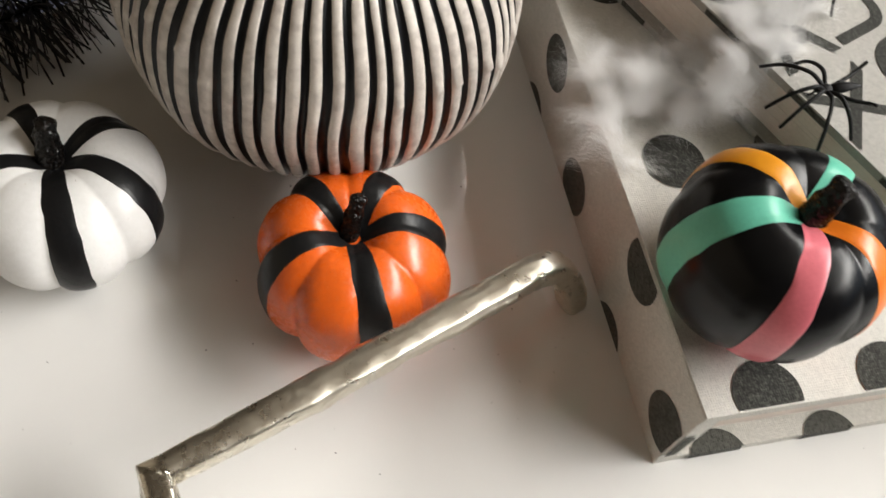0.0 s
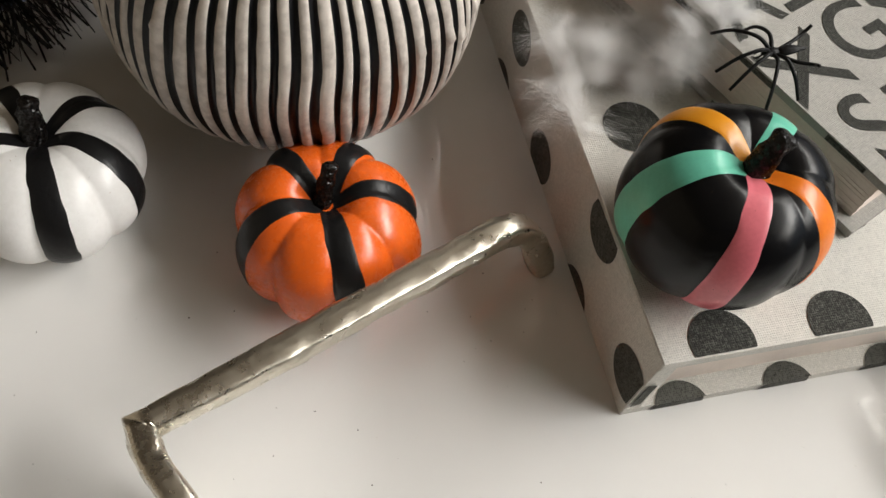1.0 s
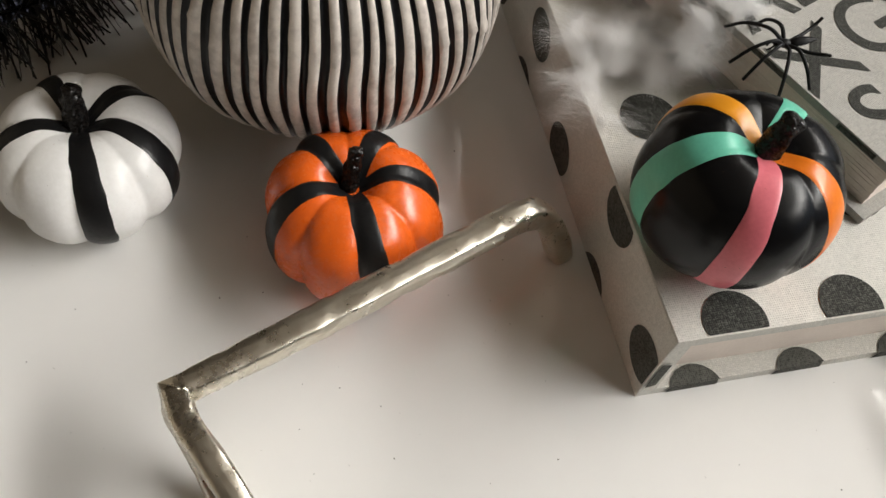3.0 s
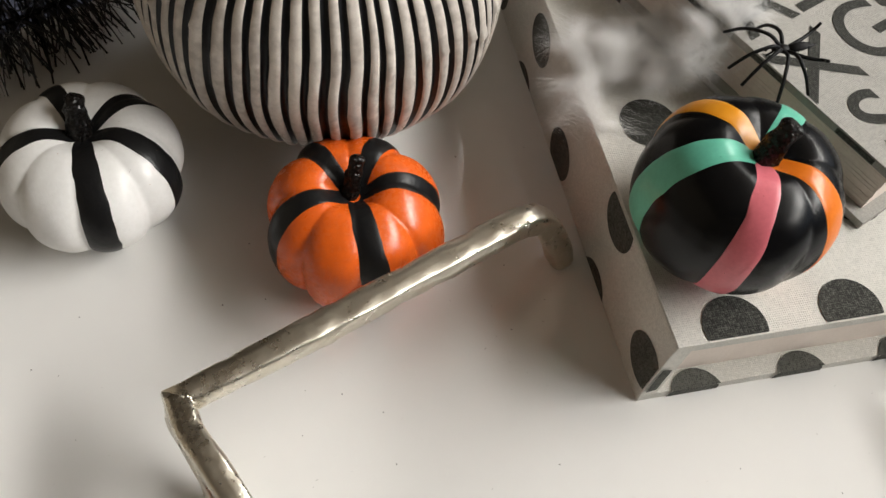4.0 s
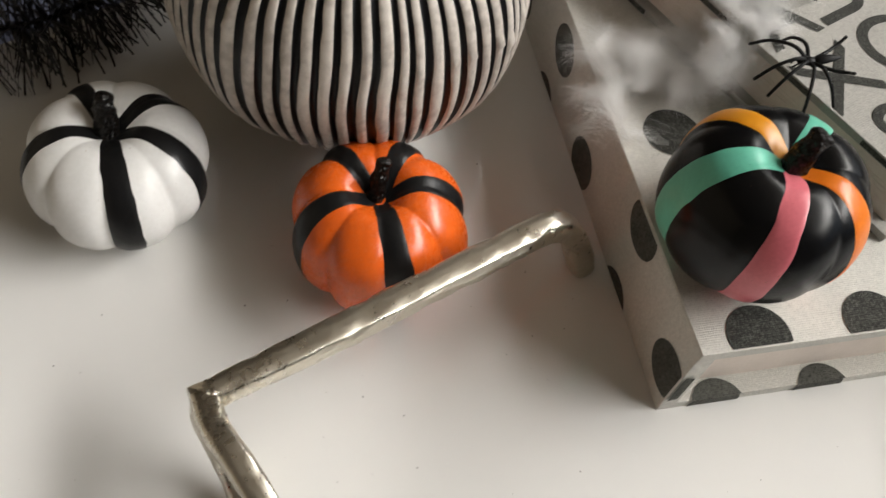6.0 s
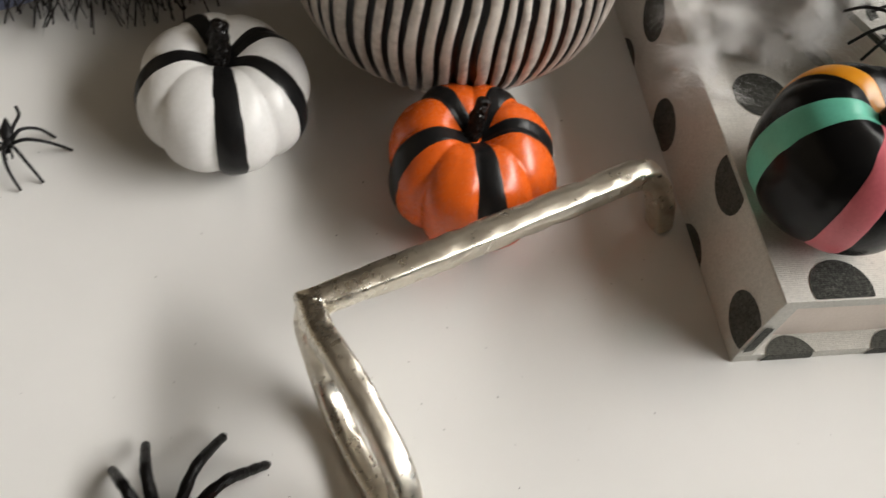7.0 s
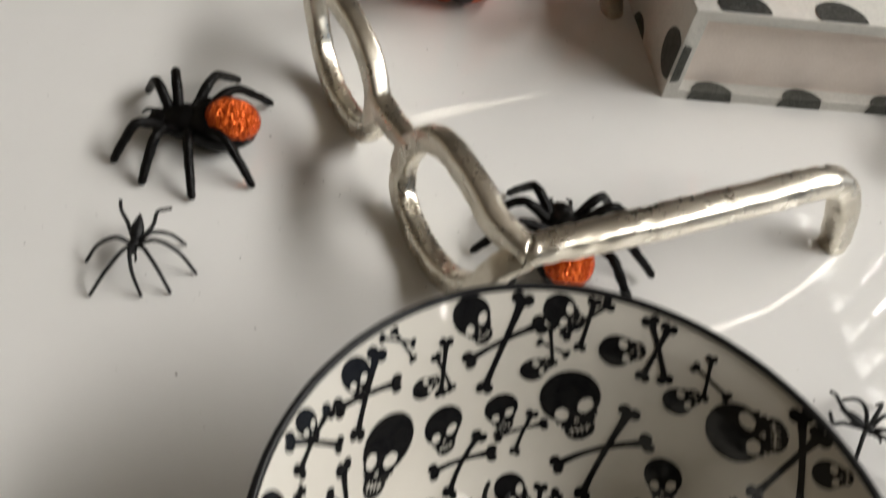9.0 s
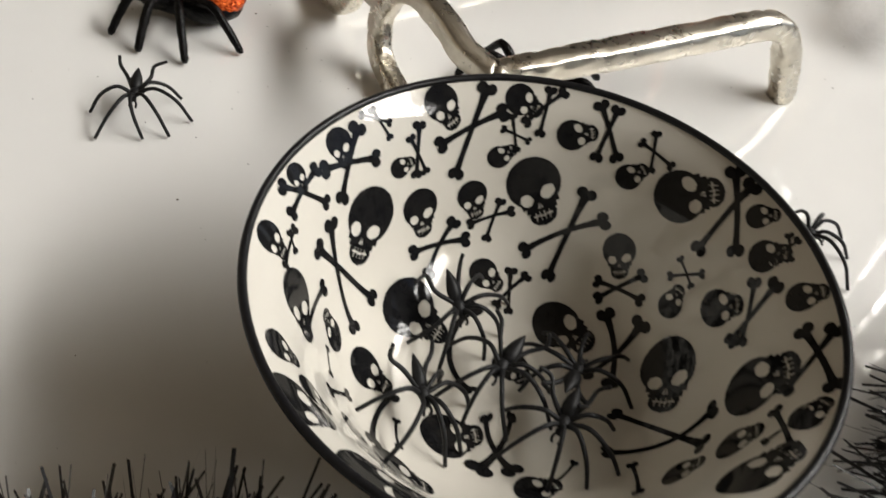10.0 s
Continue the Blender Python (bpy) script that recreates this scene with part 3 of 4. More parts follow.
def letter(ch, parent, m, size):
    c = bpy.data.curves.new("letter", "FONT")
    c.body, c.size, c.align_x, c.align_y = ch, size, "CENTER", "CENTER"
    c.offset = size * 0.006
    ob = new("letter_source", c)
    mesh = bpy.data.meshes.new_from_object(ob.evaluated_get(bpy.context.evaluated_depsgraph_get()))
    bpy.data.objects.remove(ob)
    o = link("letter", mesh, CANVAS_GREY, parent, "", False)
    mesh.materials.clear()
    mesh.materials.append(CANVAS_GREY)
    o.matrix_basis = m
    return o


def letter_book():
    H, bd = 0.030, 0.0035
    t = book("letter_print_book", pose(0.188, 0.1385, 0.0495, 0, 0, 25), 0.17, 0.22, H, bd, 0.005, "cream canvas book box printed with large charcoal letters", None, CANVAS_SHADED)
    rows = (("STACK", 0.021), ("XGYRE", 0.056), ("AUKEN", 0.091), ("CPXSU", 0.126), ("TOGAR", 0.161), ("YNSEK", 0.196))
    for k, (word, y) in enumerate(rows):
        for i, ch in enumerate(word):
            letter(ch, t, pose(0.018 + 0.0335 * i, y, H + 0.0003, 0, 0, 90 if (k + i) % 2 else 0), 0.043)
    for i, ch in enumerate("VEAW"):
        letter(ch, t, pose(0.03 + 0.04 * i, -0.0003, 0.0012, 90, 0, 0), 0.006)
    for i in range(5):
        part("print_bar", box_bm(-0.0003, 0.02 + 0.04 * i, 0.0006, 0, 0.034 + 0.04 * i, bd - 0.0006), CANVAS_GREY, t, smooth=False)
        part("print_bar", box_bm(-0.0003, 0.012 + 0.044 * i, H - bd + 0.0006, 0, 0.03 + 0.044 * i, H - 0.0006), CANVAS_GREY, t, smooth=False)


# ---- spiders ----
RING_LEGS = ((-11, 0.0214, 0), (28, 0.017, 0), (62, 0.017, 0.011), (128, 0.0175, 0.010), (189, 0.019, 0), (233, 0.0236, 0), (278, 0.020, 0), (311, 0.020, 0))


def ring_spider(m, label, seed=0, size=1.0):
    """A thin-legged plastic spider: spindle abdomen, small head, eight arched legs."""
    t = thing("small_spider", m, label, "toy spider", "small plastic spiders")
    rng = random.Random(seed)
    v, f = [], []
    ball(v, f, (0, -0.0012, 0.0092), (0.0020, 0.0028, 0.0016), 0, 12, 8)
    ball(v, f, (0, -0.0042, 0.0087), (0.0013, 0.0015, 0.0011), 0, 10, 6)
    for x in (-0.0008, 0.0008):
        tube(curve_points([(x, -0.0050, 0.0086), (x * 1.6, -0.0064, 0.0078), (x * 1.2, -0.0070, 0.0066)], 4), 0.00042, 6, verts=v, faces=f)
    from_lists("body", v, f, RING_BLACK, t)
    # leaf-shaped abdomen, ridged and drawn out to a point
    pts = curve_points([(0, 0.0004, 0.0094), (0, 0.0030, 0.0104), (0, 0.0065, 0.0114), (0, 0.0105, 0.0122)], 5)
    n = len(pts)
    v, f = tube(pts, [0.0024 * (math.sin(math.pi * min(1, 0.12 + 0.88 * (i / (n - 1)) ** 0.8)) ** 0.85 + 0.03) for i in range(n)], 12, flat=0.7, square=1.3)
    from_lists("abdomen", v, f, RING_BLACK, t)
    for k, (a, r, z) in enumerate(RING_LEGS):
        a = radians(a + rng.uniform(-8, 8))
        r *= rng.uniform(0.92, 1.06) * size
        d = Vector((math.cos(a), math.sin(a), 0))
        s = Vector((-math.sin(a), math.cos(a), 0)) * rng.uniform(-0.002, 0.002)
        if z:
            ctrl = [d * 0.001 + Vector((0, -0.001, 0.009)), d * r * 0.45 + s + Vector((0, 0, 0.0105)), d * r * 0.75 + Vector((0, 0, 0.012)), d * r * 0.85 + s * 3 + Vector((0, 0, 0.0150))]
        else:
            ctrl = [d * 0.001 + Vector((0, -0.001, 0.009)), d * r * 0.35 + s + Vector((0, 0, 0.0118)), d * r * 0.72 + s + Vector((0, 0, 0.0085)), d * r + Vector((0, 0, 0.0009))]
        pts = curve_points(ctrl, 6)
        vv, ff = tube(pts, [0.00082 - 0.0002 * i / len(pts) for i in range(len(pts))], 7)
        from_lists("leg", vv, ff, RING_BLACK, t)
    return t


def big_spider(m, label):
    """A black toy spider with a glittered abdomen; its head points along -x."""
    t = thing("large_spider", m, label, "toy spider", "large glitter spiders")
    v, f = [], []
    ball(v, f, (-0.004, 0, 0.0085), (0.0108, 0.0086, 0.0064), 0, 18, 12, 0.14)
    ball(v, f, (-0.0135, 0, 0.0082), (0.0060, 0.0056, 0.0046), 0, 14, 10, 0.14)
    ball(v, f, (0.0095, -0.0022, 0.0088), (0.0140, 0.0112, 0.0080), 0, 20, 12, 0.1)
    ball(v, f, (0.004, 0.0015, 0.0102), (0.0075, 0.0095, 0.0072), 0, 18, 12, 0.16)
    from_lists("body", v, f, PLAIN_BLACK, t)
    v, f = [], []
    for y in (-0.002, 0.002):
        tube(curve_points([(-0.0160, y * 1.5, 0.0100), (-0.0198, y * 2.1, 0.0098), (-0.0222, y * 1.4, 0.0086)], 5), [0.0010 - 0.00006 * i for i in range(11)], 7, verts=v, faces=f)
    from_lists("fangs", v, f, PLAIN_BLACK, t)
    v, f = [], []
    ball(v, f, (0.0142, -0.0018, 0.0132), (0.0112, 0.0098, 0.0080), 0, 44, 26, 0.03, 8)
    from_lists("abdomen", v, f, GLITTER, t, "orange glittered abdomen")
    for x, y, z, j in ((-0.030, -0.019, 0, -0.011), (-0.017, -0.030, 0, -0.006), (0.003, -0.036, 0, 0.0), (0.025, -0.027, 0, 0.005),
                       (-0.014, 0.032, 0.004, -0.006), (0.012, 0.034, 0.003, 0.0), (0.027, 0.024, 0, 0.004), (-0.025, 0.025, 0, -0.010)):
        b = Vector((j * 0.8 - 0.003, math.copysign(0.0045, y), 0.0085))
        e = Vector((x, y, z + 0.0013))
        knee = b.lerp(e, 0.45) + Vector((0, 0, 0.0105))
        pts = curve_points([b, knee, b.lerp(e, 0.76) + Vector((0, 0, 0.0060)), e], 6)
        n = len(pts)
        radii = [0.00225 + 0.00008 * math.sin(i * 1.9) - 0.0007 * i / n for i in range(n)]
        radii[-1] *= 0.6
        v, f = tube(pts, radii, 9, rough=0.0003, rough_scale=500)
        from_lists("leg", v, f, PLAIN_BLACK, t)
    return t


# ---- bowl ----
PROFILE = ((0, 0.009), (0.02, 0.0095), (0.03, 0.0108), (0.04, 0.0155), (0.0495, 0.0245), (0.0565, 0.038), (0.0625, 0.051), (0.068, 0.0605), (0.0745, 0.0675))
_prof = [Vector((0, r, z)) for r, z in PROFILE]
_fine = curve_points([(p.y, 0, p.z) for p in _prof], 12)
_arc = [0.0]
for _a, _b in zip(_fine, _fine[1:]):
    _arc.append(_arc[-1] + (_b - _a).length)
_rs, _zs = [p.x for p in _fine], [p.z for p in _fine]


def inner(az, s, lift=0.0):
    """A point of the bowl's inside: degrees round it and metres up from its middle."""
    s = min(max(s, 0.0), _arc[-1] - 0.0006)
    r, z = float(np.interp(s, _arc, _rs)), float(np.interp(s, _arc, _zs))
    r2, z2 = float(np.interp(s + 0.001, _arc, _rs)), float(np.interp(s + 0.001, _arc, _zs))
    t = math.hypot(r2 - r, z2 - z) or 1
    r, z = r - (z2 - z) / t * lift, z + (r2 - r) / t * lift
    a = radians(az)
    return Vector((r * math.cos(a), r * math.sin(a), z))


OUTER = ((0.0752, 0.0672), (0.0712, 0.0605), (0.066, 0.051), (0.060, 0.038), (0.053, 0.0235), (0.043, 0.0118), (0.0345, 0.0072), (0.0325, 0.0), (0.029, 0.0), (0.0285, 0.005), (0.0, 0.005))


def outer(az, z, lift=0.0):
    zz, rr = [p[1] for p in reversed(OUTER[:7])], [p[0] for p in reversed(OUTER[:7])]
    r = float(np.interp(z, zz, rr)) + lift
    a = radians(az)
    return Vector((r * math.cos(a), r * math.sin(a), z))


def in_skull(x, y):
    """The printed skull, one unit long: crown at y = 0.5, jaw at -0.5; with sockets, nose and teeth left blank."""
    x = x - 0.05 * (0.5 - y)  # turned a little to one side
    crown = (x / 0.37) ** 2 + ((y - 0.13) / 0.37) ** 2 < 1
    cheek = abs(x) < 0.27 and -0.27 < y < 0.06 and not (y < -0.2 and abs(x) > 0.22)
    jaw = (x / 0.2) ** 2 + ((y + 0.33) / 0.165) ** 2 < 1
    if not (crown or cheek or jaw):
        return False
    if ((x + 0.15) / 0.105) ** 2 + ((y + 0.07 + 0.2 * x) / 0.092) ** 2 < 1 or ((x - 0.165) / 0.09) ** 2 + ((y + 0.09 - 0.1 * x) / 0.09) ** 2 < 1:
        return False
    if abs(x - 0.01) < 0.35 * (-0.13 - y) and -0.235 < y < -0.13 and abs(x - 0.01) > 0.008:
        return False
    if abs(x) < 0.14 and abs(y + 0.345 - 0.5 * x * x) < 0.012:
        return False
    if abs(x) < 0.13 and -0.41 < y < -0.285 and ((x + 0.5) * 15) % 1 < 0.2:
        return False
    return True


def skull_cells(rows):
    """Quads of the skull on a grid, so many rows high."""
    h = 1.0 / rows
    cells = []
    for j in range(rows):
        for i in range(int(rows * 0.8)):
            x, y = -0.4 + (i + 0.5) * h, -0.5 + (j + 0.5) * h
            if in_skull(x, y):
                cells.append((i, j))
    return cells, h


SKULL, CELL = skull_cells(80)


def print_skull(parent, surface, az, s, turn, size, lift):
    """Lay the skull on a surface of revolution; turn: where its crown points, 0 round the bowl, 90 up its side."""
    r = max(surface(az, s).xy.length, 0.006)
    ca, sa = math.cos(radians(turn)), math.sin(radians(turn))
    index, verts, faces = {}, [], []

    def vert(i, j):
        if (i, j) not in index:
            x, y = (-0.4 + i * CELL) * size, (-0.5 + j * CELL) * size
            u, v = y * ca + x * sa, y * sa - x * ca
            index[i, j] = len(verts)
            verts.append(surface(az + math.degrees(u / r), s + v, lift))
        return index[i, j]
    for i, j in SKULL:
        faces.append((vert(i, j), vert(i + 1, j), vert(i + 1, j + 1), vert(i, j + 1)))
    from_lists("skull_print", verts, faces, PRINT, parent)


def print_bone(parent, surface, az1, s1, az2, s2, lift, fat=1.0):
    """A long bone with two knobs at each end."""
    az2 = az1 + (az2 - az1 + 180) % 360 - 180
    r = max(surface((az1 + az2) / 2, (s1 + s2) / 2).xy.length, 0.006)
    du, dv = radians(az2 - az1) * r, s2 - s1
    ln = math.hypot(du, dv)
    w = min(max(0.055 * ln, 0.0005), 0.0011) * fat
    tx, ty = du / ln, dv / ln
    verts, faces = [], []

    def put(a, b):
        u, v = a * tx - b * ty, a * ty + b * tx
        verts.append(surface(az1 + math.degrees(u / r), s1 + v, lift))
        return len(verts) - 1
    n = 14
    strip = []
    for i in range(n + 1):
        a = ln * i / n
        k = abs(i / n - 0.5) * 2
        b = w * (0.8 + 0.5 * k ** 4)
        strip.append((put(a, -b), put(a, b)))
    for p, q in zip(strip, strip[1:]):
        faces.append((p[0], q[0], q[1], p[1]))
    for end, way in ((0.0, -1), (ln, 1)):
        for sgn in (-1, 1):
            ring = [put(end + way * w * 0.5 + 1.7 * w * math.cos(a), sgn * w * 1.25 + 1.5 * w * math.sin(a)) for a in [2 * math.pi * k / 12 for k in range(12)]]
            faces.append(tuple(ring))
    from_lists("bone_print", verts, faces, PRINT, parent)


def bowl():
    t = thing("bowl", pose(0.0114, -0.1514, 0), "white glazed bowl printed with black skulls and crossbones, black rim", "bowl")
    n = 128
    ring = [(p.x, p.z) for p in _fine[1:]] + [(0.0752, 0.0682)] + [(r + 0.0006, z) for r, z in OUTER[:1]] + list(OUTER[1:-1])
    verts, faces = [(0, 0, 0.009)], []
    for r, z in ring:
        for i in range(n):
            a = 2 * math.pi * i / n
            verts.append((r * math.cos(a), r * math.sin(a), z))
    for i in range(n):
        faces.append((0, 1 + i, 1 + (i + 1) % n))
    for j in range(len(ring) - 1):
        for i in range(n):
            a, b = 1 + j * n, 1 + (j + 1) * n
            faces.append((a + i, b + i, b + (i + 1) % n, a + (i + 1) % n))
    verts.append((0, 0, 0.005))
    last = 1 + (len(ring) - 1) * n
    for i in range(n):
        faces.append((len(verts) - 1, last + (i + 1) % n, last + i))
    body = from_lists("body", verts, faces, GLAZE, t)
    # the outside is fired to a duller glaze
    body.data.materials.append(GLAZE_DULL)
    first = n * len(_fine)
    body.data.polygons.foreach_set("material_index", [1 if i >= first else 0 for i in range(len(faces))])
    # painted rim
    loop = [Vector((0.0751 * math.cos(a), 0.0751 * math.sin(a), 0.0675)) for a in [2 * math.pi * i / 160 for i in range(160)]]
    v, f = tube(loop, 0.0012, 10, True)
    from_lists("rim", v, f, GROOVE, t, "thin black painted rim")
    big = ((140, 71, 138, 24.4), (79, 70, 57, 23.6), (38, 89, -47, 22), (-3, 50, 14, 25), (-20, 81, -99, 25), (138, 37, 77, 25), (47, 30, -12, 22),
           (-179, 82, 139, 20), (-50, 93, -150, 22), (-135, 53, 155, 20), (-138, 24, 131, 19), (119, 65.5, 87, 16.5), (100, 66, 73, 13.5),
           (72, 91, -24, 13), (92, 81, -35, 10), (123, 83, -11, 9), (54, 85, -55, 11), (45, 60, 54, 15), (21, 61, -106, 11.5), (8, 74, -64, 15.5))
    small = ((95, 40.5, 39, 13), (11, 94, -65, 13), (-3, 98, -83, 12), (108, 97, 62, 15), (87, 98, 24, 13), (139, 97, 97, 12), (154, 99, 99, 9), (172, 97, 96, 12),
             (176, 63, -69, 13), (-161, 95, 110, 12), (-180, 43.5, 113, 17), (-149, 66, 115, 11), (-151, 89, 135, 12), (-45, 63, -116, 14), (-38, 79, -113, 15),
             (-83, 34, 172, 14), (-34, 98, -145, 12), (20, 99, -55, 10), (66, 8, 18, 14))
    more = ((-75, 60, 120, 18), (-95, 80, 20, 22), (-70, 92, 90, 14), (-115, 72, -60, 16), (-120, 95, 80, 18), (-105, 50, 200, 13), (-147, 99, 118, 20), (-127, 98, 150, 22))
    for az, s, turn, size in big + small + more:
        print_skull(t, inner, az, s / 1000, turn, size / 1000, 0.00012)
    ones = ((110, 86, 93, 94), (106, 76, 97, 101), (79, 50, 56, 67), (67, 44, 64, 73), (146, 95, 131, 89), (145, 85, 133, 99), (159, 101, 151, 88), (162, 95, 149, 97),
            (153, 81, 166, 53), (161, 80, 151, 52), (125, 54, 104, 53), (122, 46, 108, 59), (101, 58, 87, 62), (95, 53, 91, 65), (119, 90, 116, 79), (119, 79, 116, 93),
            (92, 89, 85, 86), (88, 83, 90, 93), (86, 92, 78, 102), (82, 89, 81, 102), (68, 101, 60, 88), (65, 86, 64, 101))
    twos = ((55, 95, 46, 93), (50, 89, 53, 99), (26, 79, 27, 102), (18, 87, 32, 102), (43, 45, 35, 59), (47, 49, 30, 53), (27, 66, 20, 74), (20, 69, 28, 72),
            (-3, 73, 3, 91), (-5, 76, 7, 86), (-26, 90, -14, 102), (-12, 95, -27, 102), (12, 26, 22, 48), (3, 32, 35, 42), (-18, 33, -35, 64), (-41, 35, -23, 64),
            (130, 102, 124, 97), (125, 93, 127, 102), (91, 31, 77, 41), (84, 29, 84, 42), (9, 94, 10, 102), (7, 98, 12, 101))
    threes = ((-41, 89, -34, 97), (-32, 88, -43, 97), (-178, 12, 108, 30), (-113, 29, -92, 10), (-95, 27, -126, 13), (-73, 33, -58, 30), (-55, 53, -44, 44),
              (-160, 70, -165, 56), (-176, 65, -168, 65), (-149, 53, -171, 37), (-158, 38, -146, 43), (175, 91, 165, 92), (167, 93, 169, 89), (-175, 77, 168, 72),
              (-85, 60, -70, 75), (-70, 60, -85, 75), (-110, 85, -100, 100), (-100, 86, -112, 99))
    for a, b, c, d in ones + twos + threes:
        print_bone(t, inner, a, b / 1000, c, d / 1000, 0.00016)
    # the same print round the outside
    rng = random.Random(8)
    for k in range(16):
        print_skull(t, outer, k * 22.5 + rng.uniform(-4, 4), 0.047 if k % 2 else 0.032, rng.uniform(0, 360), 0.021 if k % 2 else 0.016, 0.0003)
        print_bone(t, outer, k * 22.5 + 8, 0.025, k * 22.5 + 16, 0.044, 0.0003)
        print_bone(t, outer, k * 22.5 + 17, 0.027, k * 22.5 + 8, 0.042, 0.0003)


# ---- tinsel and cotton ----
def tinsel(ctrl, label, count, length, seed, flat=0.012):
    """A garland: a twisted wire core set with stiff foil bristles all round."""
    t = thing("tinsel_garland", pose(0, 0, 0), label, "garland", "tinsel garlands")
    pts = curve_points(ctrl, 24)
    v, f = tube(pts, 0.0012, 6)
    from_lists("wire", v, f, PLAIN_BLACK, t)
    rng = random.Random(seed)
    verts, faces = [], []
    n = len(pts)
    for _ in range(count):
        i = rng.randrange(n - 1)
        p = pts[i].lerp(pts[i + 1], rng.random())
        d = (pts[i + 1] - pts[i]).normalized()
        side = d.cross(Vector((0, 0, 1))).normalized()
        up = side.cross(d)
        a = rng.uniform(0, 2 * math.pi)
        out = (side * math.cos(a) + up * math.sin(a) + d * rng.uniform(-0.45, 0.45)).normalized()
        ln = length * rng.uniform(0.55, 1.0)
        bend = Vector((rng.uniform(-1, 1), rng.uniform(-1, 1), rng.uniform(-1.2, 0.2))) * ln * 0.13
        w = out.cross(Vector((rng.uniform(-1, 1), rng.uniform(-1, 1), rng.uniform(-1, 1)))).normalized() * rng.uniform(0.0003, 0.00055)
        b = len(verts)
        for k in range(4):
            s = k / 3
            q = p + out * ln * s + bend * s * s
            if q.z < 0.0006:
                q.z = 0.0006 + 0.0008 * rng.random()
            verts += [q - w, q + w]
        for k in range(3):
            faces.append((b + 2 * k, b + 2 * k + 1, b + 2 * k + 3, b + 2 * k + 2))
    ob = from_lists("bristles", verts, faces, TINSEL, t, "stiff black foil bristles", False)
    tagged(ob, kind="stuff")


def cotton(name_label, blobs, count, seed, lo=0.015, hi=0.045, support=None, radius=0.00007):
    """Pulled cotton: thousands of fine curling fibres. blobs: place, spread, share and drift of each wad."""
    rng = random.Random(seed)
    verts, faces = [], []
    for place, spread, share, drift in rng.choices(blobs, [b[2] for b in blobs], k=count):
        g = [max(-2.0, min(2.0, rng.gauss(0, 1))) for _ in range(3)]
        p = Vector(place) + Vector((g[0] * spread[0], g[1] * spread[1], abs(g[2]) * spread[2]))
        p += noise.noise_vector(p * 80 + Vector((4.3, 1.7, 9.1))) * 0.002
        d = (Vector(drift) * 1.7 + noise.noise_vector(p * 60 + Vector((2.2, 8.8, 0.4))) * 0.9 + Vector((rng.gauss(0, 1), rng.gauss(0, 1), rng.gauss(0, 0.35))) * 0.45).normalized()
        ln = rng.uniform(lo, hi)
        steps = 9
        pts = []
        sd = rng.uniform(0, 50)
        for k in range(steps + 1):
            pts.append(p.copy())
            turnv = noise.noise_vector(p * 90 + Vector((sd * 0.012, 3.3, 5.1))) * 1.3 + noise.noise_vector(p * 110 + Vector((sd, 0, 0))) * 0.7
            d = (d + turnv * 0.5).normalized()
            d.z *= 0.75
            p = p + d * ln / steps
            if support:
                low = support(p)
                if p.z < low:
                    p.z = low
        b = len(verts)
        for k, q in enumerate(pts):
            a = pts[max(k - 1, 0)]
            c = pts[min(k + 1, steps)]
            t = (c - a).normalized()
            u = t.cross(Vector((sd - 25, 12 - sd * 0.5, 20))).normalized()
            r = radius * (0.4 + 0.6 * math.sin(math.pi * (k + 0.5) / (steps + 1)))
            verts += [q + u * r, q - u * r]
        for k in range(steps):
            faces.append((b + 2 * k, b + 2 * k + 1, b + 2 * k + 3, b + 2 * k + 2))
    ob = from_lists("cotton_web", verts, faces, COTTON)
    return tagged(ob, name_label, "cotton web", "", "stuff")


def specks():
    """Loose dark glitter on the table."""
    rng = random.Random(12)
    verts, faces = [], []
    for _ in range(300):
        x, y = rng.uniform(-0.26, 0.26), rng.uniform(-0.2, 0.24)
        if rng.random() < 0.3:
            x, y = rng.gauss(-0.05, 0.06), rng.gauss(0.03, 0.05)
        r = rng.choice((0.00012, 0.00015, 0.00018, 0.00022, 0.0003))
        if rng.random() < 0.03:
            r = 0.0005
        b = len(verts)
        n = 6
        for k in range(n):
            a = 2 * math.pi * k / n
            verts.append((x + r * math.cos(a) * rng.uniform(0.6, 1.3), y + r * math.sin(a) * rng.uniform(0.6, 1.3), 0.00008))
        verts.append((x, y, 0.0001 + r * 0.5))
        faces += [(b + k, b + (k + 1) % n, b + n) for k in range(n)]
    ob = from_lists("glitter_specks", verts, faces, DUST, None, "", False)
    tagged(ob, "tiny dark glitter specks scattered on the white table", "glitter", "", "stuff")


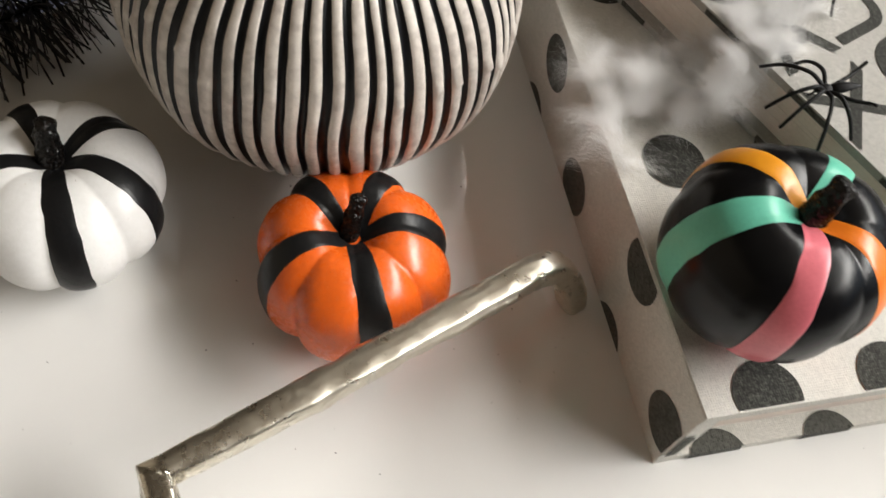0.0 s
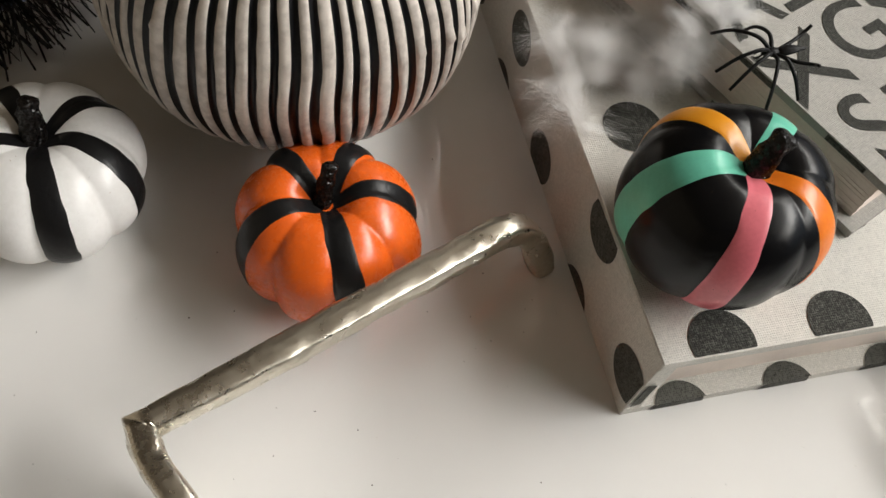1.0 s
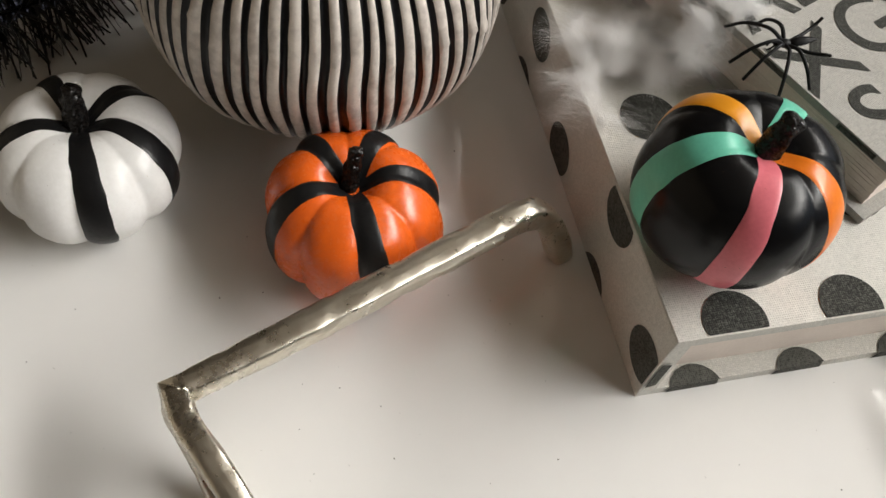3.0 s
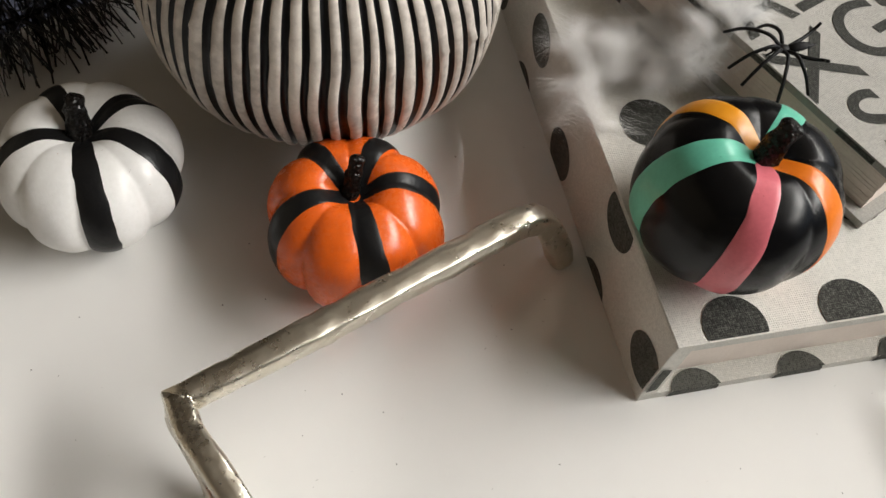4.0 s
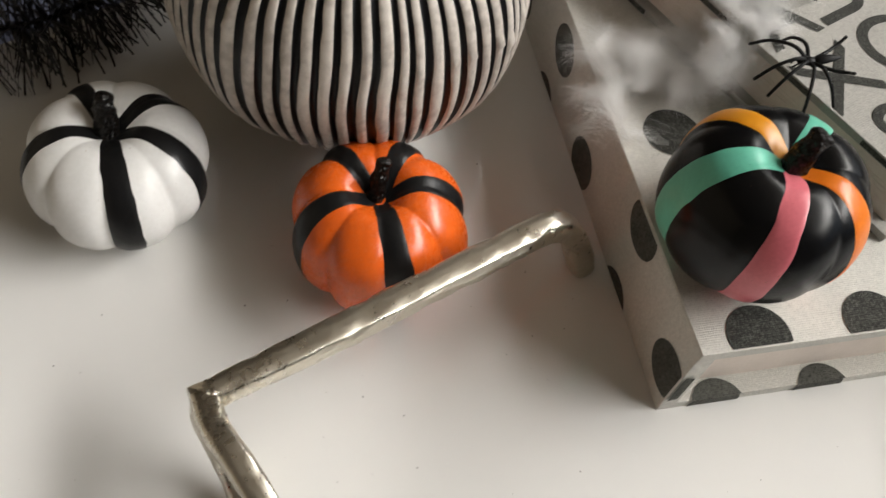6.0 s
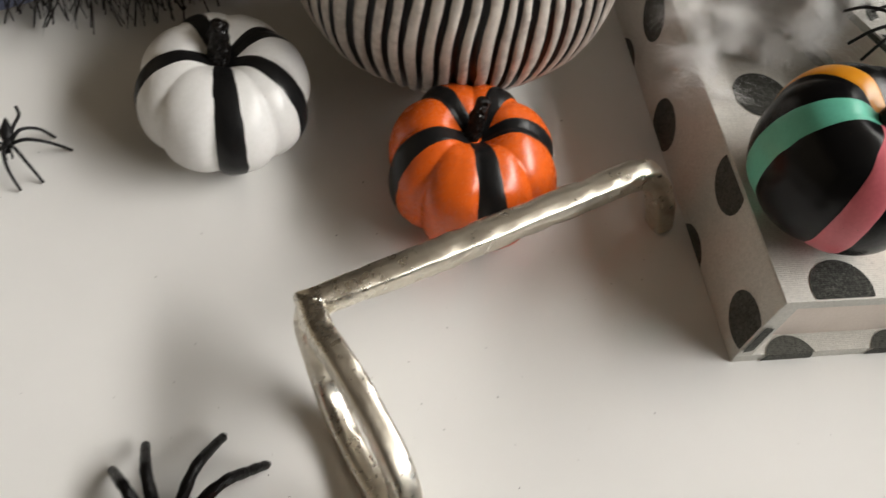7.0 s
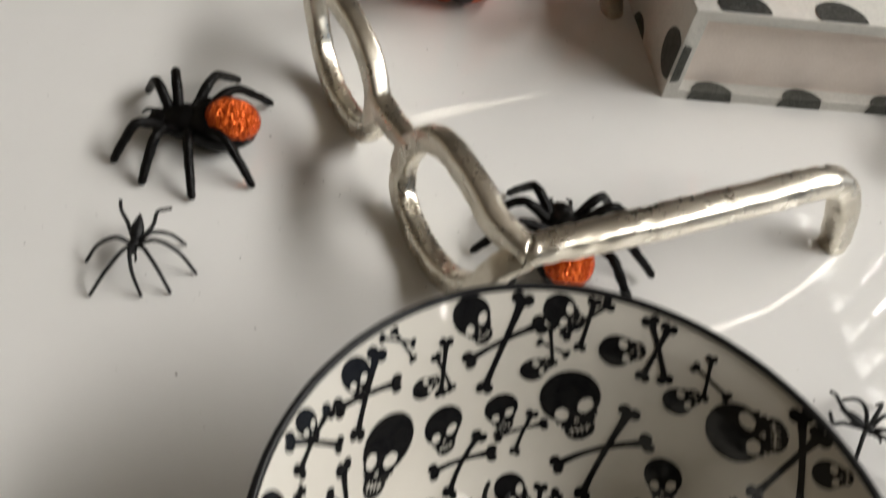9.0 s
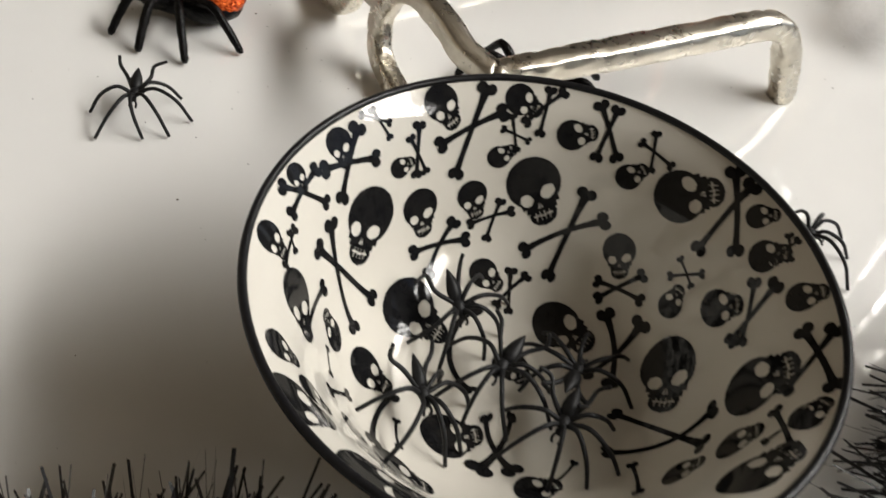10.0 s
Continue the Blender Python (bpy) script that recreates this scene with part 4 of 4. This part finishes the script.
# ---- the place ----
room()
table()
K = "painted black stripe"
small_pumpkin((0.0004, 0.1778, 0), 0.0352, 0.0505, 8, 0.115, 20, ORANGE,
              [(-84, 0.0118, STRIPE_BLACK, K), (-1, 0.0105, STRIPE_BLACK, K), (56, 0.0105, STRIPE_BLACK, K), (125, 0.0105, STRIPE_BLACK, K), (196, 0.0108, STRIPE_BLACK, K)],
              (0.0012, 0.1885, 0.0558), "glossy orange pumpkin with painted black stripes on the table", 0.0040, 0.20, (-0.0030, 0.0042), (-0.0025, 0.0042))
small_pumpkin((-0.0996, 0.2175, 0), 0.0356, 0.0450, 8, 0.09, 18, WHITE,
              [(-83, 0.0120, STRIPE_BLACK, K), (-22, 0.0105, STRIPE_BLACK, K), (36, 0.0098, STRIPE_BLACK, K), (118, 0.0098, STRIPE_BLACK, K), (190, 0.0098, STRIPE_BLACK, K)],
              (-0.0990, 0.2290, 0.0535), "white pumpkin with painted black stripes on the table", 0.0054, 0.16, (-0.0012, 0.0060), (0.0, 0.0060))
small_pumpkin((0.1243, 0.1425, 0.0492), 0.0352, 0.0562, 7, 0.05, 4, BLACK,
              [(-115, 0.0112, PINK, "pink stripe"), (176, 0.0130, MINT, "mint green stripe"), (117, 0.0105, YELLOW, "yellow-orange stripe"),
               (43, 0.0115, MINT, "mint green stripe"), (-52, 0.0108, ORANGE_STRIPE, "orange stripe")],
              (0.1318, 0.1440, 0.1125), "glossy black pumpkin with pastel stripes on the dotted book box", 0.0052, 0.135, (0.0022, -0.0008), (0.0022, -0.0008))
ribbed_pumpkin()
eyeglasses()
dotted_box()
letter_book()
bowl()
big_spider(pose(-0.108, 0.044, 0), "black toy spider with an orange glitter abdomen on the table")
big_spider(pose(0.038, -0.005, 0, 0, 0, -90), "black toy spider with an orange glitter abdomen under the eyeglasses")
ring_spider(pose(-0.119, -0.021, 0), "thin-legged black plastic spider on the white table", 1)
ring_spider(pose(-0.185, 0.204, 0, 0, 0, 10), "thin-legged black plastic spider beside the white pumpkin", 2)
ring_spider(pose(0.1625, 0.1965, 0.0797, 0, 0, -98), "thin-legged black plastic spider on the letter-print book", 3)
ring_spider(pose(0.184, 0.260, 0.0797, 0, 0, 40), "thin-legged black plastic spider half under the cotton web", 6)
ring_spider(pose(0.243, 0.094, 0.016, 0, 0, 30), "thin-legged black plastic spider on the small cotton puff", 5)
ring_spider(pose(0.133, -0.081, 0, 0, 0, 60), "thin-legged black plastic spider beside the bowl", 4)
for k, (x, y, turn) in enumerate(((-0.0175, 0.0255, 25), (-0.032, -0.010, 20), (-0.003, 0.002, -40), (0.0185, -0.001, 150), (0.0125, -0.017, -30))):
    az, s = math.degrees(math.atan2(y, x)), math.hypot(x, y) * 1.02
    p = inner(az, s)
    q = inner(az, s + 0.002) - p
    nrm = Vector((-q.z * math.cos(radians(az)), -q.z * math.sin(radians(az)), q.xy.length)).normalized()
    m = Matrix.Translation(Vector((0.0114, -0.1514, 0)) + p + nrm * 0.002) @ Vector((0, 0, 1)).rotation_difference(nrm).to_matrix().to_4x4() @ pose(0, 0, 0, 0, 0, turn)
    ring_spider(m, "thin-legged black plastic spider lying in the skull bowl", 10 + k)
tinsel([(-0.32, 0.285, 0.024), (-0.22, 0.293, 0.024), (-0.16, 0.294, 0.024), (-0.118, 0.309, 0.024), (-0.093, 0.337, 0.025), (-0.078, 0.385, 0.025)],
       "black tinsel garland lying along the table's far edge", 1600, 0.031, 5)
tinsel([(-0.24, -0.230, 0.025), (-0.14, -0.225, 0.025), (-0.08, -0.214, 0.025), (-0.03, -0.225, 0.025), (0.03, -0.262, 0.025), (0.10, -0.225, 0.026), (0.148, -0.165, 0.026), (0.20, -0.14, 0.026), (0.28, -0.15, 0.026)],
       "black tinsel garland curling round the skull bowl", 5200, 0.032, 6)


def over_books(p):
    if p.x < 0.099:
        return 0.02
    q = pose(0.188, 0.1385, 0, 0, 0, 25).inverted() @ p
    return 0.082 if q.x > 0 and q.y > 0 else 0.0505


WEB_STREAMS = (
    (((0.098, 0.187, 0.050), (0.099, 0.201, 0.052), (0.098, 0.219, 0.053), (0.101, 0.238, 0.053), (0.106, 0.256, 0.052)), 0.0042, 2.4),
    (((0.101, 0.215, 0.053), (0.116, 0.224, 0.056), (0.131, 0.219, 0.060), (0.145, 0.215, 0.070), (0.158, 0.227, 0.084), (0.186, 0.242, 0.085)), 0.0026, 7.0),
    (((0.104, 0.255, 0.053), (0.120, 0.248, 0.054), (0.138, 0.239, 0.059), (0.153, 0.238, 0.074), (0.168, 0.244, 0.084), (0.192, 0.254, 0.085)), 0.0032, 2.6),
    (((0.078, 0.205, 0.040), (0.089, 0.205, 0.047), (0.100, 0.206, 0.052)), 0.0022, 0.3),
    (((0.108, 0.220, 0.055), (0.119, 0.228, 0.058)), 0.0036, 12.0),
)
wads = []
strand_rng = random.Random(31)
for path, spread, share in WEB_STREAMS:
    # each stream is teased out into separate wavy strands
    strands = 26 if share > 1.0 else 9
    for k in range(strands):
        off = Vector((strand_rng.gauss(0, spread), strand_rng.gauss(0, spread), abs(strand_rng.gauss(0, spread)) * 0.8))
        weight = strand_rng.uniform(0.2, 1.0) ** 2
        pts = [p + off * (0.7 + 0.6 * noise.noise(p * 40 + off * 900)) + noise.noise_vector(p * 95 + off * 1500) * spread * 0.9 for p in curve_points(path, 5)]
        lo = strand_rng.randrange(0, max(1, len(pts) // 3))
        hi = strand_rng.randrange(2 * len(pts) // 3, len(pts))
        for i in range(lo, hi - 1):
            wads.append((pts[i], (0.0011, 0.0011, 0.0009), share * weight / strands, (pts[i + 1] - pts[i]).normalized()))
cotton("wispy white cotton web draped over the two books", wads, 40000, 3, 0.006, 0.024, support=over_books, radius=0.000016)
cotton("small puff of white cotton web on the table by the dotted box",
       [((0.230, 0.063, 0.004), (0.011, 0.012, 0.011), 1, (0, 0, 0))], 9000, 4, 0.006, 0.016, support=lambda p: 0.0008, radius=0.000022)
specks()
